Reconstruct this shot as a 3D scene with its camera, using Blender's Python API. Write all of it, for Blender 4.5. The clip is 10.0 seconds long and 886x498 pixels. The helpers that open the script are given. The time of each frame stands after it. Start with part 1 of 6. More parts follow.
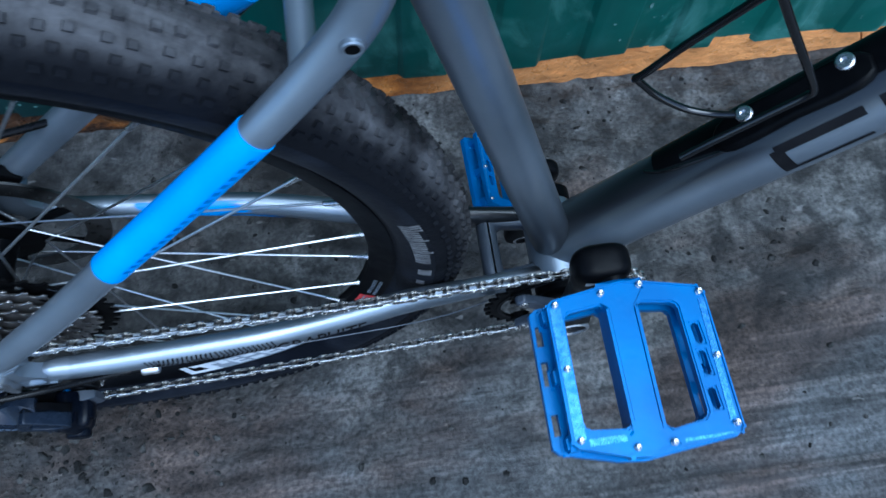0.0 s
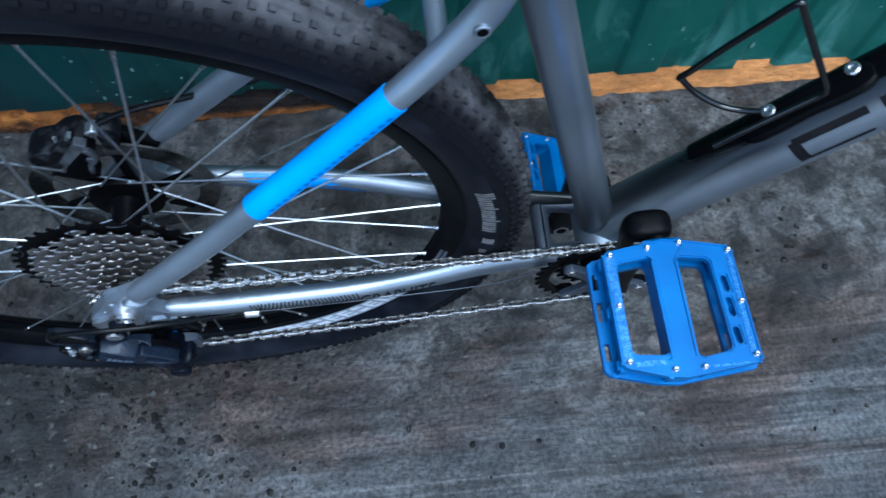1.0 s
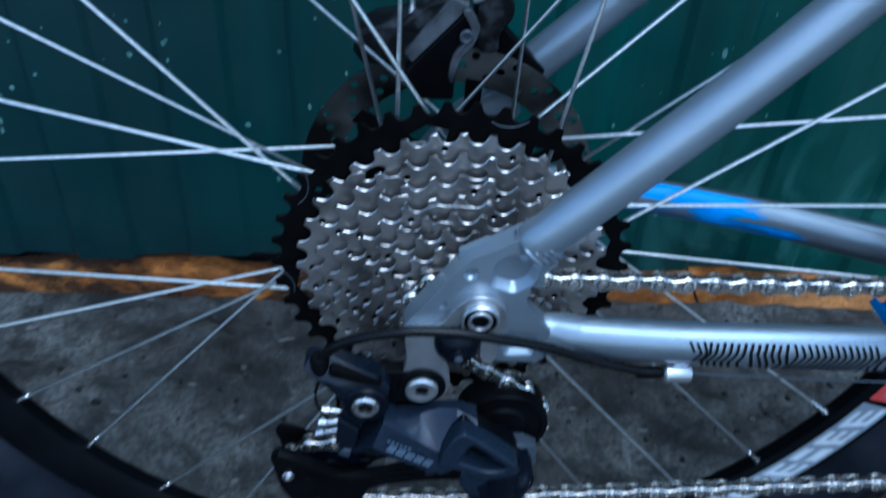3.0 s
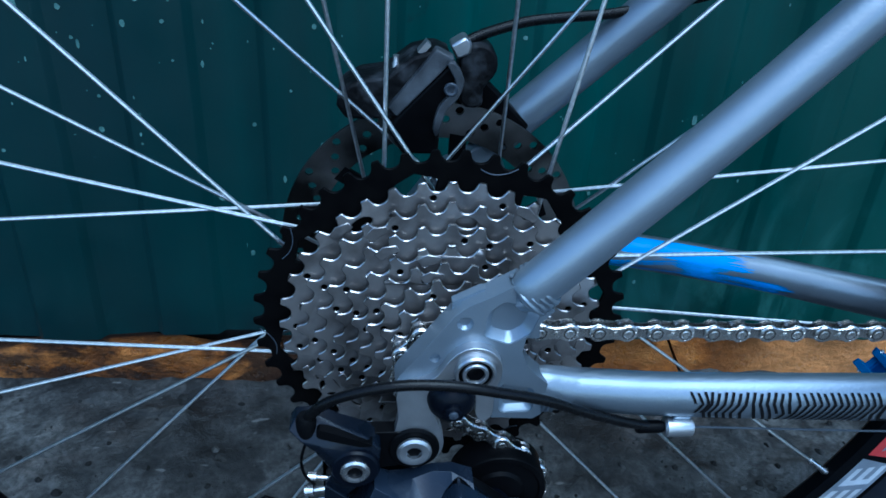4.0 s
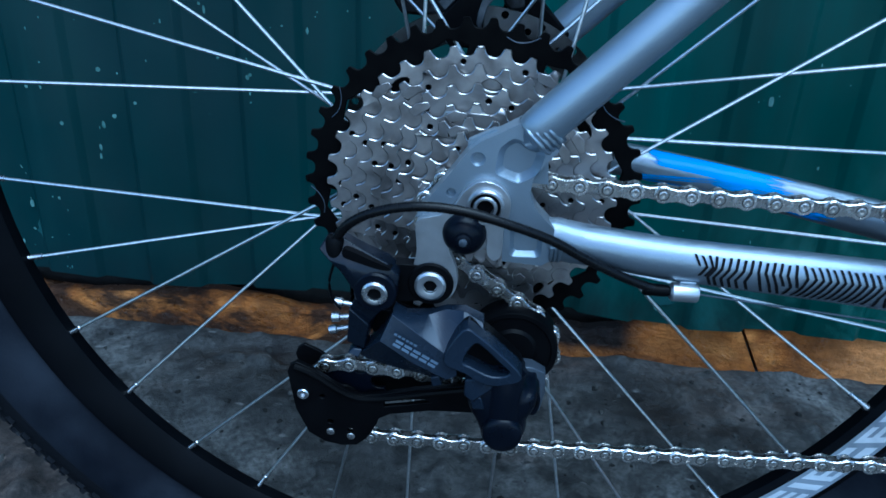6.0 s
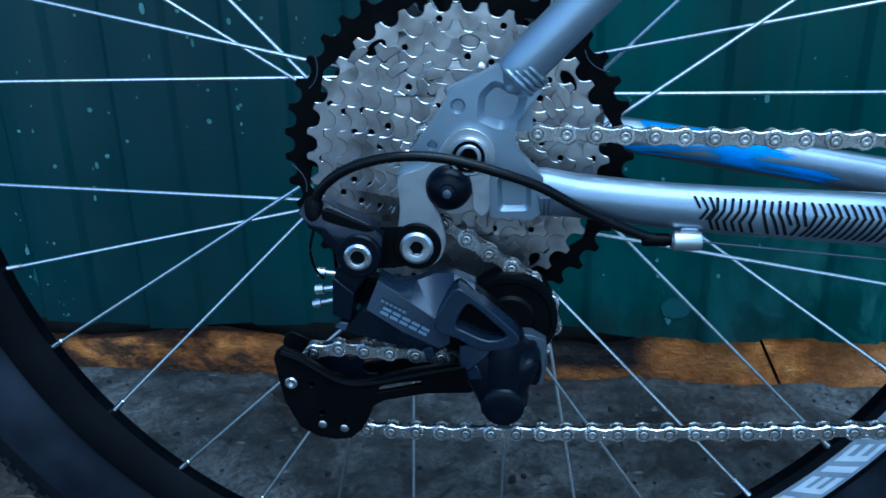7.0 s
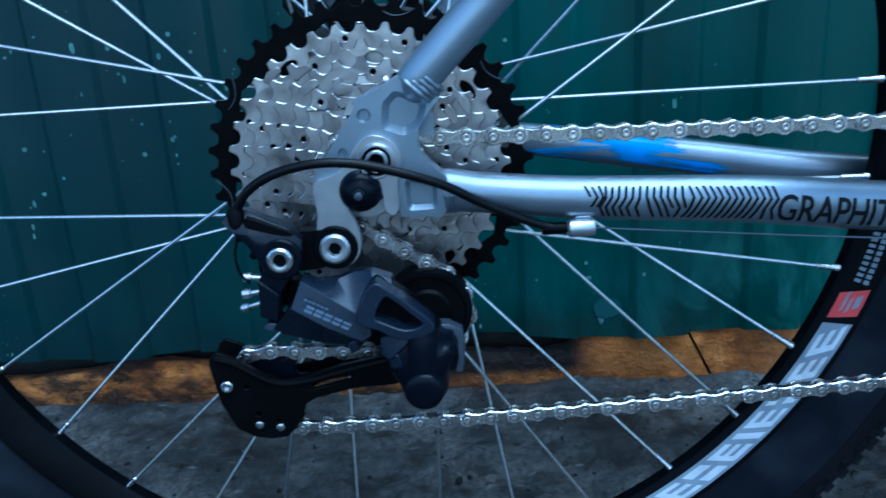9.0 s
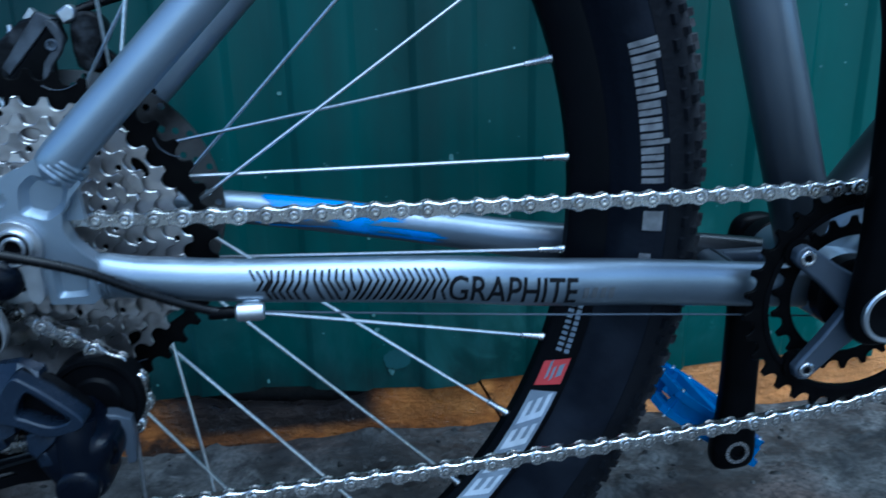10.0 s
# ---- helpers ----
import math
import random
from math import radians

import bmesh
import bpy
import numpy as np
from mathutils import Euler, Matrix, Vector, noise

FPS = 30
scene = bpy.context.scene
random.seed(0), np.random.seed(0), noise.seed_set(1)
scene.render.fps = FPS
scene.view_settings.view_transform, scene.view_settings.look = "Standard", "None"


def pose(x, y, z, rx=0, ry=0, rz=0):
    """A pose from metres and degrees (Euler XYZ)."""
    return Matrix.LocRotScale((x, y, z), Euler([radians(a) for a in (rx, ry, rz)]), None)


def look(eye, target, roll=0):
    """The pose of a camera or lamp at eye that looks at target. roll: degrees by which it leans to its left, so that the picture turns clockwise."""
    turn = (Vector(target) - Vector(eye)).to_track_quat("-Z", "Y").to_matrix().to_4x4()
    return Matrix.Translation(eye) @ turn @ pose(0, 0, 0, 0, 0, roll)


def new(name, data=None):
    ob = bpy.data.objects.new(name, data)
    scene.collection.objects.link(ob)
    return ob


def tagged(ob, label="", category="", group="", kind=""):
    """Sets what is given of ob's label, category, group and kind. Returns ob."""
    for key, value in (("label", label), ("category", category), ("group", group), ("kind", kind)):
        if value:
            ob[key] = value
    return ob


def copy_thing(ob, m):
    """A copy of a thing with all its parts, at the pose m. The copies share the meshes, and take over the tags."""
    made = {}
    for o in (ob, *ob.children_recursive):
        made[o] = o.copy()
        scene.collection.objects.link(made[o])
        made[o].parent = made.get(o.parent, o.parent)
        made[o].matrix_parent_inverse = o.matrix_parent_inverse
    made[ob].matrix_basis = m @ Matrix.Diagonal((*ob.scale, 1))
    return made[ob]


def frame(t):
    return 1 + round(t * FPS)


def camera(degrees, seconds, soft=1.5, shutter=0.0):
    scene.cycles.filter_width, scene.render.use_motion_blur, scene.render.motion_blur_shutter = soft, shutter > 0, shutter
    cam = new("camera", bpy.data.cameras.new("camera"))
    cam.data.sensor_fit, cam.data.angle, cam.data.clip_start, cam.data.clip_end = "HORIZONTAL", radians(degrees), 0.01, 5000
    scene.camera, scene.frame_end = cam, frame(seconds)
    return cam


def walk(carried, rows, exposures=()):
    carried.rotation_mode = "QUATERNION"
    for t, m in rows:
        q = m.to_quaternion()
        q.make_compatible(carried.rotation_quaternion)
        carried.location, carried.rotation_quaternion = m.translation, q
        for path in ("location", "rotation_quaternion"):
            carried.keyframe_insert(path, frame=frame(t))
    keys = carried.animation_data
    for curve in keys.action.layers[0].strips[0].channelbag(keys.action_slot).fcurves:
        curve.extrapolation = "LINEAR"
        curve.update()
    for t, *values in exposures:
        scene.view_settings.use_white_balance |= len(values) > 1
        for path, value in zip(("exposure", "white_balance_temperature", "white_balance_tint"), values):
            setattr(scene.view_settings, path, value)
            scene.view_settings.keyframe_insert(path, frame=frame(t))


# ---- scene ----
cam = camera(59.0, 10.0, soft=1.5, shutter=0.35)
ROWS = [
    (0, 0.2897, -0.2205, 0.8954, 20.82, -1.40, -8.25),
    (0.5, 0.2430, -0.2772, 0.9581, 22.37, -2.74, -9.98),
    (1, 0.2304, -0.2950, 0.9714, 22.63, -1.71, -5.80),
    (1.5, 0.1528, -0.3142, 0.9687, 23.82, -1.58, -2.48),
    (2, 0.0219, -0.3498, 0.8619, 29.36, -2.17, -2.95),
    (2.5, -0.0156, -0.3563, 0.6768, 39.24, -1.90, -1.97),
    (2.7, -0.0225, -0.3444, 0.6167, 44.57, -2.22, -1.15),
    (3, -0.0255, -0.3172, 0.5675, 52.69, -2.78, -1.89),
    (3.2, -0.0254, -0.3088, 0.5650, 55.67, -3.52, -3.35),
    (4.3, -0.0357, -0.3292, 0.5451, 59.32, -2.91, -4.66),
    (4.5, -0.0338, -0.3448, 0.5468, 59.37, -2.33, -4.47),
    (5, -0.0293, -0.3862, 0.5445, 58.68, -2.33, -2.99),
    (5.5, -0.0117, -0.4029, 0.5320, 61.18, -3.21, 1.73),
    (5.7, 0.0002, -0.3954, 0.5131, 61.75, -3.58, 4.18),
    (6.8, 0.0214, -0.3988, 0.4302, 69.16, 0.54, 5.25),
    (7, 0.0245, -0.3984, 0.4281, 69.13, 1.01, 4.48),
    (7.5, 0.0312, -0.4006, 0.4328, 69.65, 1.91, 3.27),
    (8, 0.0319, -0.4064, 0.4189, 69.84, 2.20, 2.79),
    (8.5, 0.0360, -0.4222, 0.4197, 70.38, 2.99, 1.89),
    (9, 0.0453, -0.4296, 0.4233, 71.09, 3.28, 0.26),
    (9.5, 0.0977, -0.4280, 0.4334, 71.88, 2.10, -3.78),
    (9.8, 0.1418, -0.4286, 0.4314, 73.47, 2.02, -5.80),
    (10, 0.1518, -0.4208, 0.4433, 72.62, 1.29, -7.62),
]
EXPOSURES = [(0.0, 1.60, 5500, 3), (0.6, 1.68, 5800, 5), (1.2, 1.74, 5850, 4), (2.3, 1.73, 5700, 6), (3.2, 1.44, 5100, -2), (5.7, 1.46, 4900, -5), (7.0, 1.42, 4600, -8), (9.2, 1.44, 4600, -8), (10.0, 1.42, 4950, -3)]
walk(cam, [(t, pose(x, y, z, rx, ry, rz)) for t, x, y, z, rx, ry, rz in ROWS], EXPOSURES)

# ---- world and light: overcast dusk ----
world = bpy.data.worlds.new("dusk_sky")
scene.world = world
world.use_nodes = True
wn = world.node_tree.nodes
sky = wn.new("ShaderNodeTexSky")
sky.sky_type = "NISHITA"
sky.sun_disc = False
sky.sun_elevation = radians(50)
sky.sun_rotation = radians(172)
sky.air_density, sky.dust_density, sky.ozone_density = 1.0, 1.5, 5.0
wn["Background"].inputs["Strength"].default_value = 0.095
world.node_tree.links.new(sky.outputs[0], wn["Background"].inputs["Color"])
sun = new("overcast_sun", bpy.data.lights.new("overcast_sun", "SUN"))
sun.data.energy = 1.6
sun.data.angle = radians(50)
sun.data.color = (0.80, 0.90, 1.0)
sun.matrix_world = look((0.6, -0.8, 3.0), (0.0, 0.0, 0))

# ---- materials ----


def mat(name, a, b=None, rough=0.5, metal=0.0, scale=30.0, detail=6.0, bump=0.0, bscale=None, spec=0.5, rvar=0.12,
        stretch=(1, 1, 1), coat=0.0, low=0.35, high=0.65, rand=0.0):
    """Principled surface: two tones mixed by noise, roughness that varies, fine bump."""
    m = bpy.data.materials.new(name)
    m.use_nodes = True
    nt = m.node_tree
    n, l = nt.nodes, nt.links
    p = n["Principled BSDF"]
    b = b or tuple(0.8 * c for c in a)
    tc = n.new("ShaderNodeTexCoord")
    mp = n.new("ShaderNodeMapping")
    mp.inputs["Scale"].default_value = stretch
    l.new(tc.outputs["Object"], mp.inputs["Vector"])
    nz = n.new("ShaderNodeTexNoise")
    nz.inputs["Scale"].default_value, nz.inputs["Detail"].default_value = scale, detail
    l.new(mp.outputs[0], nz.inputs["Vector"])
    rp = n.new("ShaderNodeValToRGB")
    rp.color_ramp.elements[0].position, rp.color_ramp.elements[1].position = low, high
    rp.color_ramp.elements[0].color = (*a, 1)
    rp.color_ramp.elements[1].color = (*b, 1)
    l.new(nz.outputs["Fac"], rp.inputs[0])
    colour = rp.outputs[0]
    if rand:
        oi = n.new("ShaderNodeObjectInfo")
        hs = n.new("ShaderNodeHueSaturation")
        mr0 = n.new("ShaderNodeMapRange")
        mr0.inputs["To Min"].default_value, mr0.inputs["To Max"].default_value = 1 - rand, 1 + rand
        l.new(oi.outputs["Random"], mr0.inputs["Value"])
        l.new(mr0.outputs[0], hs.inputs["Value"])
        l.new(colour, hs.inputs["Color"])
        colour = hs.outputs[0]
    l.new(colour, p.inputs["Base Color"])
    nr = n.new("ShaderNodeTexNoise")
    nr.inputs["Scale"].default_value, nr.inputs["Detail"].default_value = scale * 2.7, 4
    l.new(mp.outputs[0], nr.inputs["Vector"])
    mr = n.new("ShaderNodeMapRange")
    mr.inputs["To Min"].default_value, mr.inputs["To Max"].default_value = max(0.03, rough - rvar), min(1, rough + rvar)
    l.new(nr.outputs["Fac"], mr.inputs["Value"])
    l.new(mr.outputs[0], p.inputs["Roughness"])
    p.inputs["Metallic"].default_value = metal
    p.inputs["Specular IOR Level"].default_value = spec
    p.inputs["Coat Weight"].default_value = coat
    p.inputs["Coat Roughness"].default_value = 0.15
    if bump:
        nb = n.new("ShaderNodeTexNoise")
        nb.inputs["Scale"].default_value, nb.inputs["Detail"].default_value = bscale or scale * 6, 5
        l.new(mp.outputs[0], nb.inputs["Vector"])
        bp = n.new("ShaderNodeBump")
        bp.inputs["Strength"].default_value, bp.inputs["Distance"].default_value = bump, 0.002
        l.new(nb.outputs["Fac"], bp.inputs["Height"])
        l.new(bp.outputs[0], p.inputs["Normal"])
    return m


GRAPHITE = mat("graphite_paint", (0.268, 0.314, 0.366), (0.158, 0.189, 0.225), 0.38, 0.70, 11, detail=9, bump=0.06, bscale=700, rvar=0.07, coat=0.32, low=0.3, high=0.7)
ALLOY = mat("alloy_satin", (0.52, 0.53, 0.55), (0.40, 0.41, 0.43), 0.36, 0.95, 60, bump=0.05, bscale=700)
STEEL = mat("bright_steel", (0.62, 0.62, 0.63), (0.48, 0.48, 0.49), 0.26, 1.0, 120)
SPOKE = mat("spoke_steel", (0.66, 0.68, 0.70), (0.5, 0.52, 0.54), 0.34, 1.0, 90)
NICKEL = mat("nickel_cog", (0.385, 0.363, 0.355), (0.135, 0.123, 0.117), 0.34, 0.92, 62, detail=9, bump=0.04, bscale=240, rand=0.14, low=0.44, high=0.74)
COGEDGE = mat("cog_edge_glint", (0.46, 0.44, 0.425), (0.26, 0.245, 0.235), 0.30, 1.0, 80)
CHAIN = mat("chain_plate", (0.82, 0.80, 0.77), (0.52, 0.50, 0.47), 0.27, 1.0, 140, rand=0.08, bump=0.08, bscale=700)
PIN = mat("chain_roller", (0.16, 0.15, 0.14), (0.05, 0.046, 0.042), 0.32, 1.0, 300, spec=0.4)
CHAINB = mat("chain_inner_plate", (0.66, 0.65, 0.64), (0.42, 0.405, 0.39), 0.26, 1.0, 110, rand=0.08, bump=0.06, bscale=700)
BLACK = mat("black_anodised", (0.0014, 0.0015, 0.0019), (0.0028, 0.0029, 0.0035), 0.36, 0.0, 60, bump=0.05, bscale=800, spec=0.05)
COGFLANK = mat("cog_flank_grease_shade", (0.008, 0.0075, 0.007), (0.05, 0.046, 0.043), 0.3, 0.5, 70, detail=6, spec=0.3)
HOLEDARK = mat("hole_shade", (0.0012, 0.0012, 0.0013), None, 0.7, 0.0, 60, spec=0.05)
COGBLACK = mat("black_cog", (0.0014, 0.0014, 0.0017), (0.003, 0.0029, 0.003), 0.42, 0.0, 80, spec=0.03)
PLASTIC = mat("black_plastic", (0.0012, 0.0020, 0.0046), (0.002, 0.0031, 0.0066), 0.31, 0.0, 70, bump=0.06, bscale=900, spec=0.12)
DERGREY = mat("derailleur_grey", (0.0105, 0.0165, 0.0285), (0.0075, 0.012, 0.0215), 0.27, 0.25, 40, bump=0.04, bscale=800, spec=0.28)
DERDARK = mat("derailleur_black", (0.0042, 0.0068, 0.0125), (0.003, 0.005, 0.0095), 0.25, 0.2, 40, bump=0.04, bscale=800, spec=0.26)
RUBBER = mat("tyre_rubber", (0.0018, 0.0027, 0.0056), (0.0150, 0.0180, 0.0250), 0.62, 0.0, 13, detail=9, bump=0.2, bscale=260, spec=0.08, low=0.47, high=0.72)
RUBBER.node_tree.nodes["Principled BSDF"].inputs["Sheen Weight"].default_value = 0.02
RUBBER.node_tree.nodes["Principled BSDF"].inputs["Sheen Roughness"].default_value = 0.4
RIMBLACK = mat("rim_black", (0.0010, 0.0012, 0.0019), (0.002, 0.0023, 0.0033), 0.45, 0.0, 30, bump=0.03, spec=0.06)
WHITE = mat("decal_white", (0.50, 0.53, 0.57), (0.38, 0.41, 0.45), 0.5, 0.0, 90)
TYREWHITE = mat("tyre_print", (0.17, 0.17, 0.175), (0.07, 0.07, 0.072), 0.75, 0.0, 160, low=0.3, high=0.7)
RED = mat("decal_red", (0.5, 0.035, 0.04), (0.4, 0.03, 0.03), 0.45, 0.0, 60)
INK = mat("decal_black", (0.004, 0.004, 0.005), (0.007, 0.007, 0.008), 0.5, 0.0, 90, spec=0.08)
DERPRINT = mat("print_blue_grey", (0.10, 0.135, 0.185), (0.07, 0.095, 0.135), 0.5, 0.1, 90)
INKSOFT = mat("decal_grey", (0.11, 0.115, 0.125), (0.09, 0.095, 0.1), 0.45, 0.4, 90)
GREYINK = mat("decal_light_grey", (0.21, 0.24, 0.28), (0.15, 0.175, 0.21), 0.5, 0.2, 90)
BLUE = mat("blue_paint", (0.0, 0.27, 0.78), (0.0, 0.235, 0.70), 0.42, 0.0, 18, coat=0.1)
PEDALBLUE = mat("blue_anodised", (0.003, 0.130, 0.36), (0.002, 0.092, 0.28), 0.40, 0.25, 24, bump=0.06, bscale=420, coat=0.03, spec=0.28)
FENCESMUDGE = mat("pale_splash", (0.11, 0.22, 0.205), (0.04, 0.11, 0.10), 0.7, 0.0, 120)
DAUB = mat("dried_pale_daub", (0.010, 0.060, 0.062), (0.005, 0.043, 0.044), 0.6, 0.0, 40, detail=8, low=0.35, high=0.7)
BRASS = mat("brass", (0.62, 0.42, 0.17), (0.4, 0.26, 0.1), 0.3, 1.0, 90)
GLOSS = mat("glossy_black_lacquer", (0.002, 0.002, 0.0024), (0.004, 0.004, 0.0045), 0.14, 0.0, 60, spec=0.6, rvar=0.06)
HOSE = mat("hose_black", (0.002, 0.002, 0.0024), (0.0035, 0.0035, 0.004), 0.28, 0.0, 80, spec=0.16)
COVERGREY = mat("cover_grey", (0.055, 0.066, 0.085), (0.042, 0.052, 0.068), 0.4, 0.35, 50)
ROTOR = mat("rotor_steel", (0.012, 0.0118, 0.0115), (0.19, 0.186, 0.182), 0.42, 0.9, 14, detail=9, low=0.44, high=0.64)
CALDUST = mat("dusty_black_caliper", (0.002, 0.0022, 0.003), (0.04, 0.044, 0.05), 0.5, 0.1, 90, detail=9, bump=0.3, bscale=300, spec=0.16, low=0.48, high=0.74)
DUSTGREY = mat("dust_on_metal", (0.075, 0.082, 0.092), (0.014, 0.016, 0.019), 0.5, 0.3, 60, detail=9, bump=0.2, bscale=300, spec=0.25, low=0.35, high=0.65)
CLOD = mat("dirt_crumb", (0.008, 0.0078, 0.0072), (0.07, 0.068, 0.064), 0.9, 0.0, 45, detail=3, bump=0.4, bscale=300, low=0.48, high=0.72, spec=0.2)
GAPDARK = mat("gap_shade", (0.010, 0.008, 0.006), (0.020, 0.016, 0.012), 0.9, 0.0, 60, bump=0.6, bscale=120)


def fade_paint(m, name, way, lo, hi, ink=(0.006, 0.007, 0.009)):
    """A copy of a paint that fades to black along a direction, from lo to hi metres, with a soft grainy edge."""
    m = m.copy()
    m.name = name
    n, l = m.node_tree.nodes, m.node_tree.links
    p = n["Principled BSDF"]
    src = p.inputs["Base Color"].links[0].from_socket
    tc = n.new("ShaderNodeTexCoord")
    dp = n.new("ShaderNodeVectorMath")
    dp.operation = "DOT_PRODUCT"
    dp.inputs[1].default_value = way
    l.new(tc.outputs["Object"], dp.inputs[0])
    mr = n.new("ShaderNodeMapRange")
    mr.interpolation_type = "SMOOTHSTEP"
    mr.inputs["From Min"].default_value, mr.inputs["From Max"].default_value = lo, hi
    l.new(dp.outputs["Value"], mr.inputs["Value"])
    mx = n.new("ShaderNodeMix")
    mx.data_type = "RGBA"
    l.new(mr.outputs[0], mx.inputs[0])
    l.new(src, mx.inputs[6])
    mx.inputs[7].default_value = (*ink, 1)
    l.new(mx.outputs[2], p.inputs["Base Color"])
    mm = n.new("ShaderNodeMapRange")
    mm.inputs["To Min"].default_value, mm.inputs["To Max"].default_value = 0.85, 0.2
    l.new(mr.outputs[0], mm.inputs["Value"])
    l.new(mm.outputs[0], p.inputs["Metallic"])
    return m


class Nodes:
    """Short hand for a node material in object space."""

    def __init__(self, name):
        self.m = bpy.data.materials.new(name)
        self.m.use_nodes = True
        self.n, self.l = self.m.node_tree.nodes, self.m.node_tree.links
        self.p = self.n["Principled BSDF"]
        self.tc = self.n.new("ShaderNodeTexCoord")

    def noise(self, scale, detail, stretch=(1, 1, 1), rough=0.55, turn=0.0, warp=0.0):
        mp = self.n.new("ShaderNodeMapping")
        mp.inputs["Scale"].default_value = stretch
        mp.inputs["Rotation"].default_value = (0, 0, radians(turn))
        self.l.new(self.tc.outputs["Object"], mp.inputs["Vector"])
        z = self.n.new("ShaderNodeTexNoise")
        z.inputs["Scale"].default_value, z.inputs["Detail"].default_value, z.inputs["Roughness"].default_value = scale, detail, rough
        z.inputs["Distortion"].default_value = warp
        self.l.new(mp.outputs[0], z.inputs["Vector"])
        return z.outputs["Fac"]

    def ramp(self, fac, *stops):
        r = self.n.new("ShaderNodeValToRGB")
        e = r.color_ramp.elements
        while len(e) < len(stops):
            e.new(0.5)
        for q, (pos, col) in zip(e, stops):
            q.position = pos
            q.color = (*col, 1) if isinstance(col, tuple) else (col, col, col, 1)
        self.l.new(fac, r.inputs[0])
        return r.outputs[0]

    def mix(self, kind, fac, a, b):
        x = self.n.new("ShaderNodeMix")
        x.data_type, x.blend_type = "RGBA", kind
        if isinstance(fac, float):
            x.inputs[0].default_value = fac
        else:
            self.l.new(fac, x.inputs[0])
        for v, i in ((a, 6), (b, 7)):
            if isinstance(v, tuple):
                x.inputs[i].default_value = (*v, 1)
            else:
                self.l.new(v, x.inputs[i])
        return x.outputs[2]

    def axis(self, k, lo, hi):
        q = self.n.new("ShaderNodeSeparateXYZ")
        self.l.new(self.tc.outputs["Object"], q.inputs[0])
        r = self.n.new("ShaderNodeMapRange")
        r.inputs["From Min"].default_value, r.inputs["From Max"].default_value = lo, hi
        r.interpolation_type = "SMOOTHSTEP"
        self.l.new(q.outputs[k], r.inputs["Value"])
        return r.outputs[0]

    def done(self, colour, rough, bump, strength, distance, spec):
        self.l.new(colour, self.p.inputs["Base Color"])
        self.l.new(rough, self.p.inputs["Roughness"])
        self.p.inputs["Specular IOR Level"].default_value = spec
        b = self.n.new("ShaderNodeBump")
        b.inputs["Strength"].default_value, b.inputs["Distance"].default_value = strength, distance
        self.l.new(bump, b.inputs["Height"])
        self.l.new(b.outputs[0], self.p.inputs["Normal"])
        return self.m


def fence_material():
    g = Nodes("green_sheet_paint")
    tone = g.ramp(g.noise(3.5, 8, (1, 1, 0.5), 0.6), (0.32, (0.0006, 0.0225, 0.0200)), (0.7, (0.0012, 0.047, 0.0405)))
    streak = g.ramp(g.noise(26, 7, (1, 1, 0.10), 0.6), (0.35, 0.72), (0.68, 1.2))
    col = g.mix("MULTIPLY", 0.8, tone, streak)
    band = g.ramp(g.noise(3.4, 4, (1, 1, 0.12), 0.5), (0.36, 0.66), (0.62, 1.25))
    col = g.mix("MULTIPLY", 0.9, col, band)
    # pale splash-back of dried mud, denser near the ground
    low = g.ramp(g.axis(2, 0.42, 0.05), (0.0, 0.0), (0.8, 0.6), (1.0, 1.6))
    dust = g.ramp(g.noise(11, 10, (1, 1, 0.8), 0.68, 0, 0.6), (0.50, 0.0), (0.72, 0.6))
    dust = g.mix("MULTIPLY", 1.0, dust, low)
    col = g.mix("MIX", dust, col, (0.022, 0.075, 0.072))
    speck = g.ramp(g.noise(105, 3), (0.74, 0.0), (0.80, 0.5))
    col = g.mix("MIX", speck, col, (0.06, 0.13, 0.125))
    run = g.ramp(g.noise(70, 4, (1, 1, 0.05), 0.6), (0.60, 0.0), (0.74, 0.22))
    col = g.mix("MIX", run, col, (0.03, 0.095, 0.09))
    chip = g.ramp(g.noise(38, 5, (1, 1, 0.7), 0.7), (0.66, 0.0), (0.74, 0.5))
    col = g.mix("MIX", chip, col, (0.0004, 0.012, 0.0115))
    foot = g.mix("MULTIPLY", 1.0, g.axis(2, 0.115, 0.062), g.ramp(g.noise(13, 8, (1, 1, 0.5), 0.65), (0.36, 0.1), (0.58, 0.85)))
    col = g.mix("MIX", foot, col, (0.0012, 0.010, 0.009))
    # darker and bluer towards -x, the weaker light there put into the paint
    blue = g.mix("MULTIPLY", 1.0, g.axis(0, 0.12, -0.30), g.ramp(g.noise(4, 6, (1, 1, 0.4)), (0.3, 0.45), (0.6, 0.85)))
    col = g.mix("MIX", blue, col, (0.0006, 0.0165, 0.0205))
    # paler along the part past the cranks: stronger light there put into the paint
    lit_tone = g.mix("MULTIPLY", 1.0, g.axis(0, 0.18, 0.75), g.ramp(g.noise(2.6, 7, (1, 1, 0.6), 0.6), (0.3, 0.25), (0.66, 0.75)))
    col = g.mix("MIX", lit_tone, col, (0.006, 0.105, 0.078))
    smear = g.mix("MULTIPLY", 1.0, g.ramp(g.noise(9, 9, (1, 1, 0.7), 0.66, 0, 0.8), (0.52, 0.0), (0.68, 0.8)), g.mix("MULTIPLY", 1.0, g.axis(0, 0.1, 0.5), g.axis(2, 0.30, 0.07)))
    col = g.mix("MIX", smear, col, (0.07, 0.20, 0.175))
    rough = g.ramp(g.noise(8, 6), (0.3, 0.34), (0.7, 0.6))
    return g.done(col, rough, g.noise(22, 5), 0.10, 0.004, 0.36)


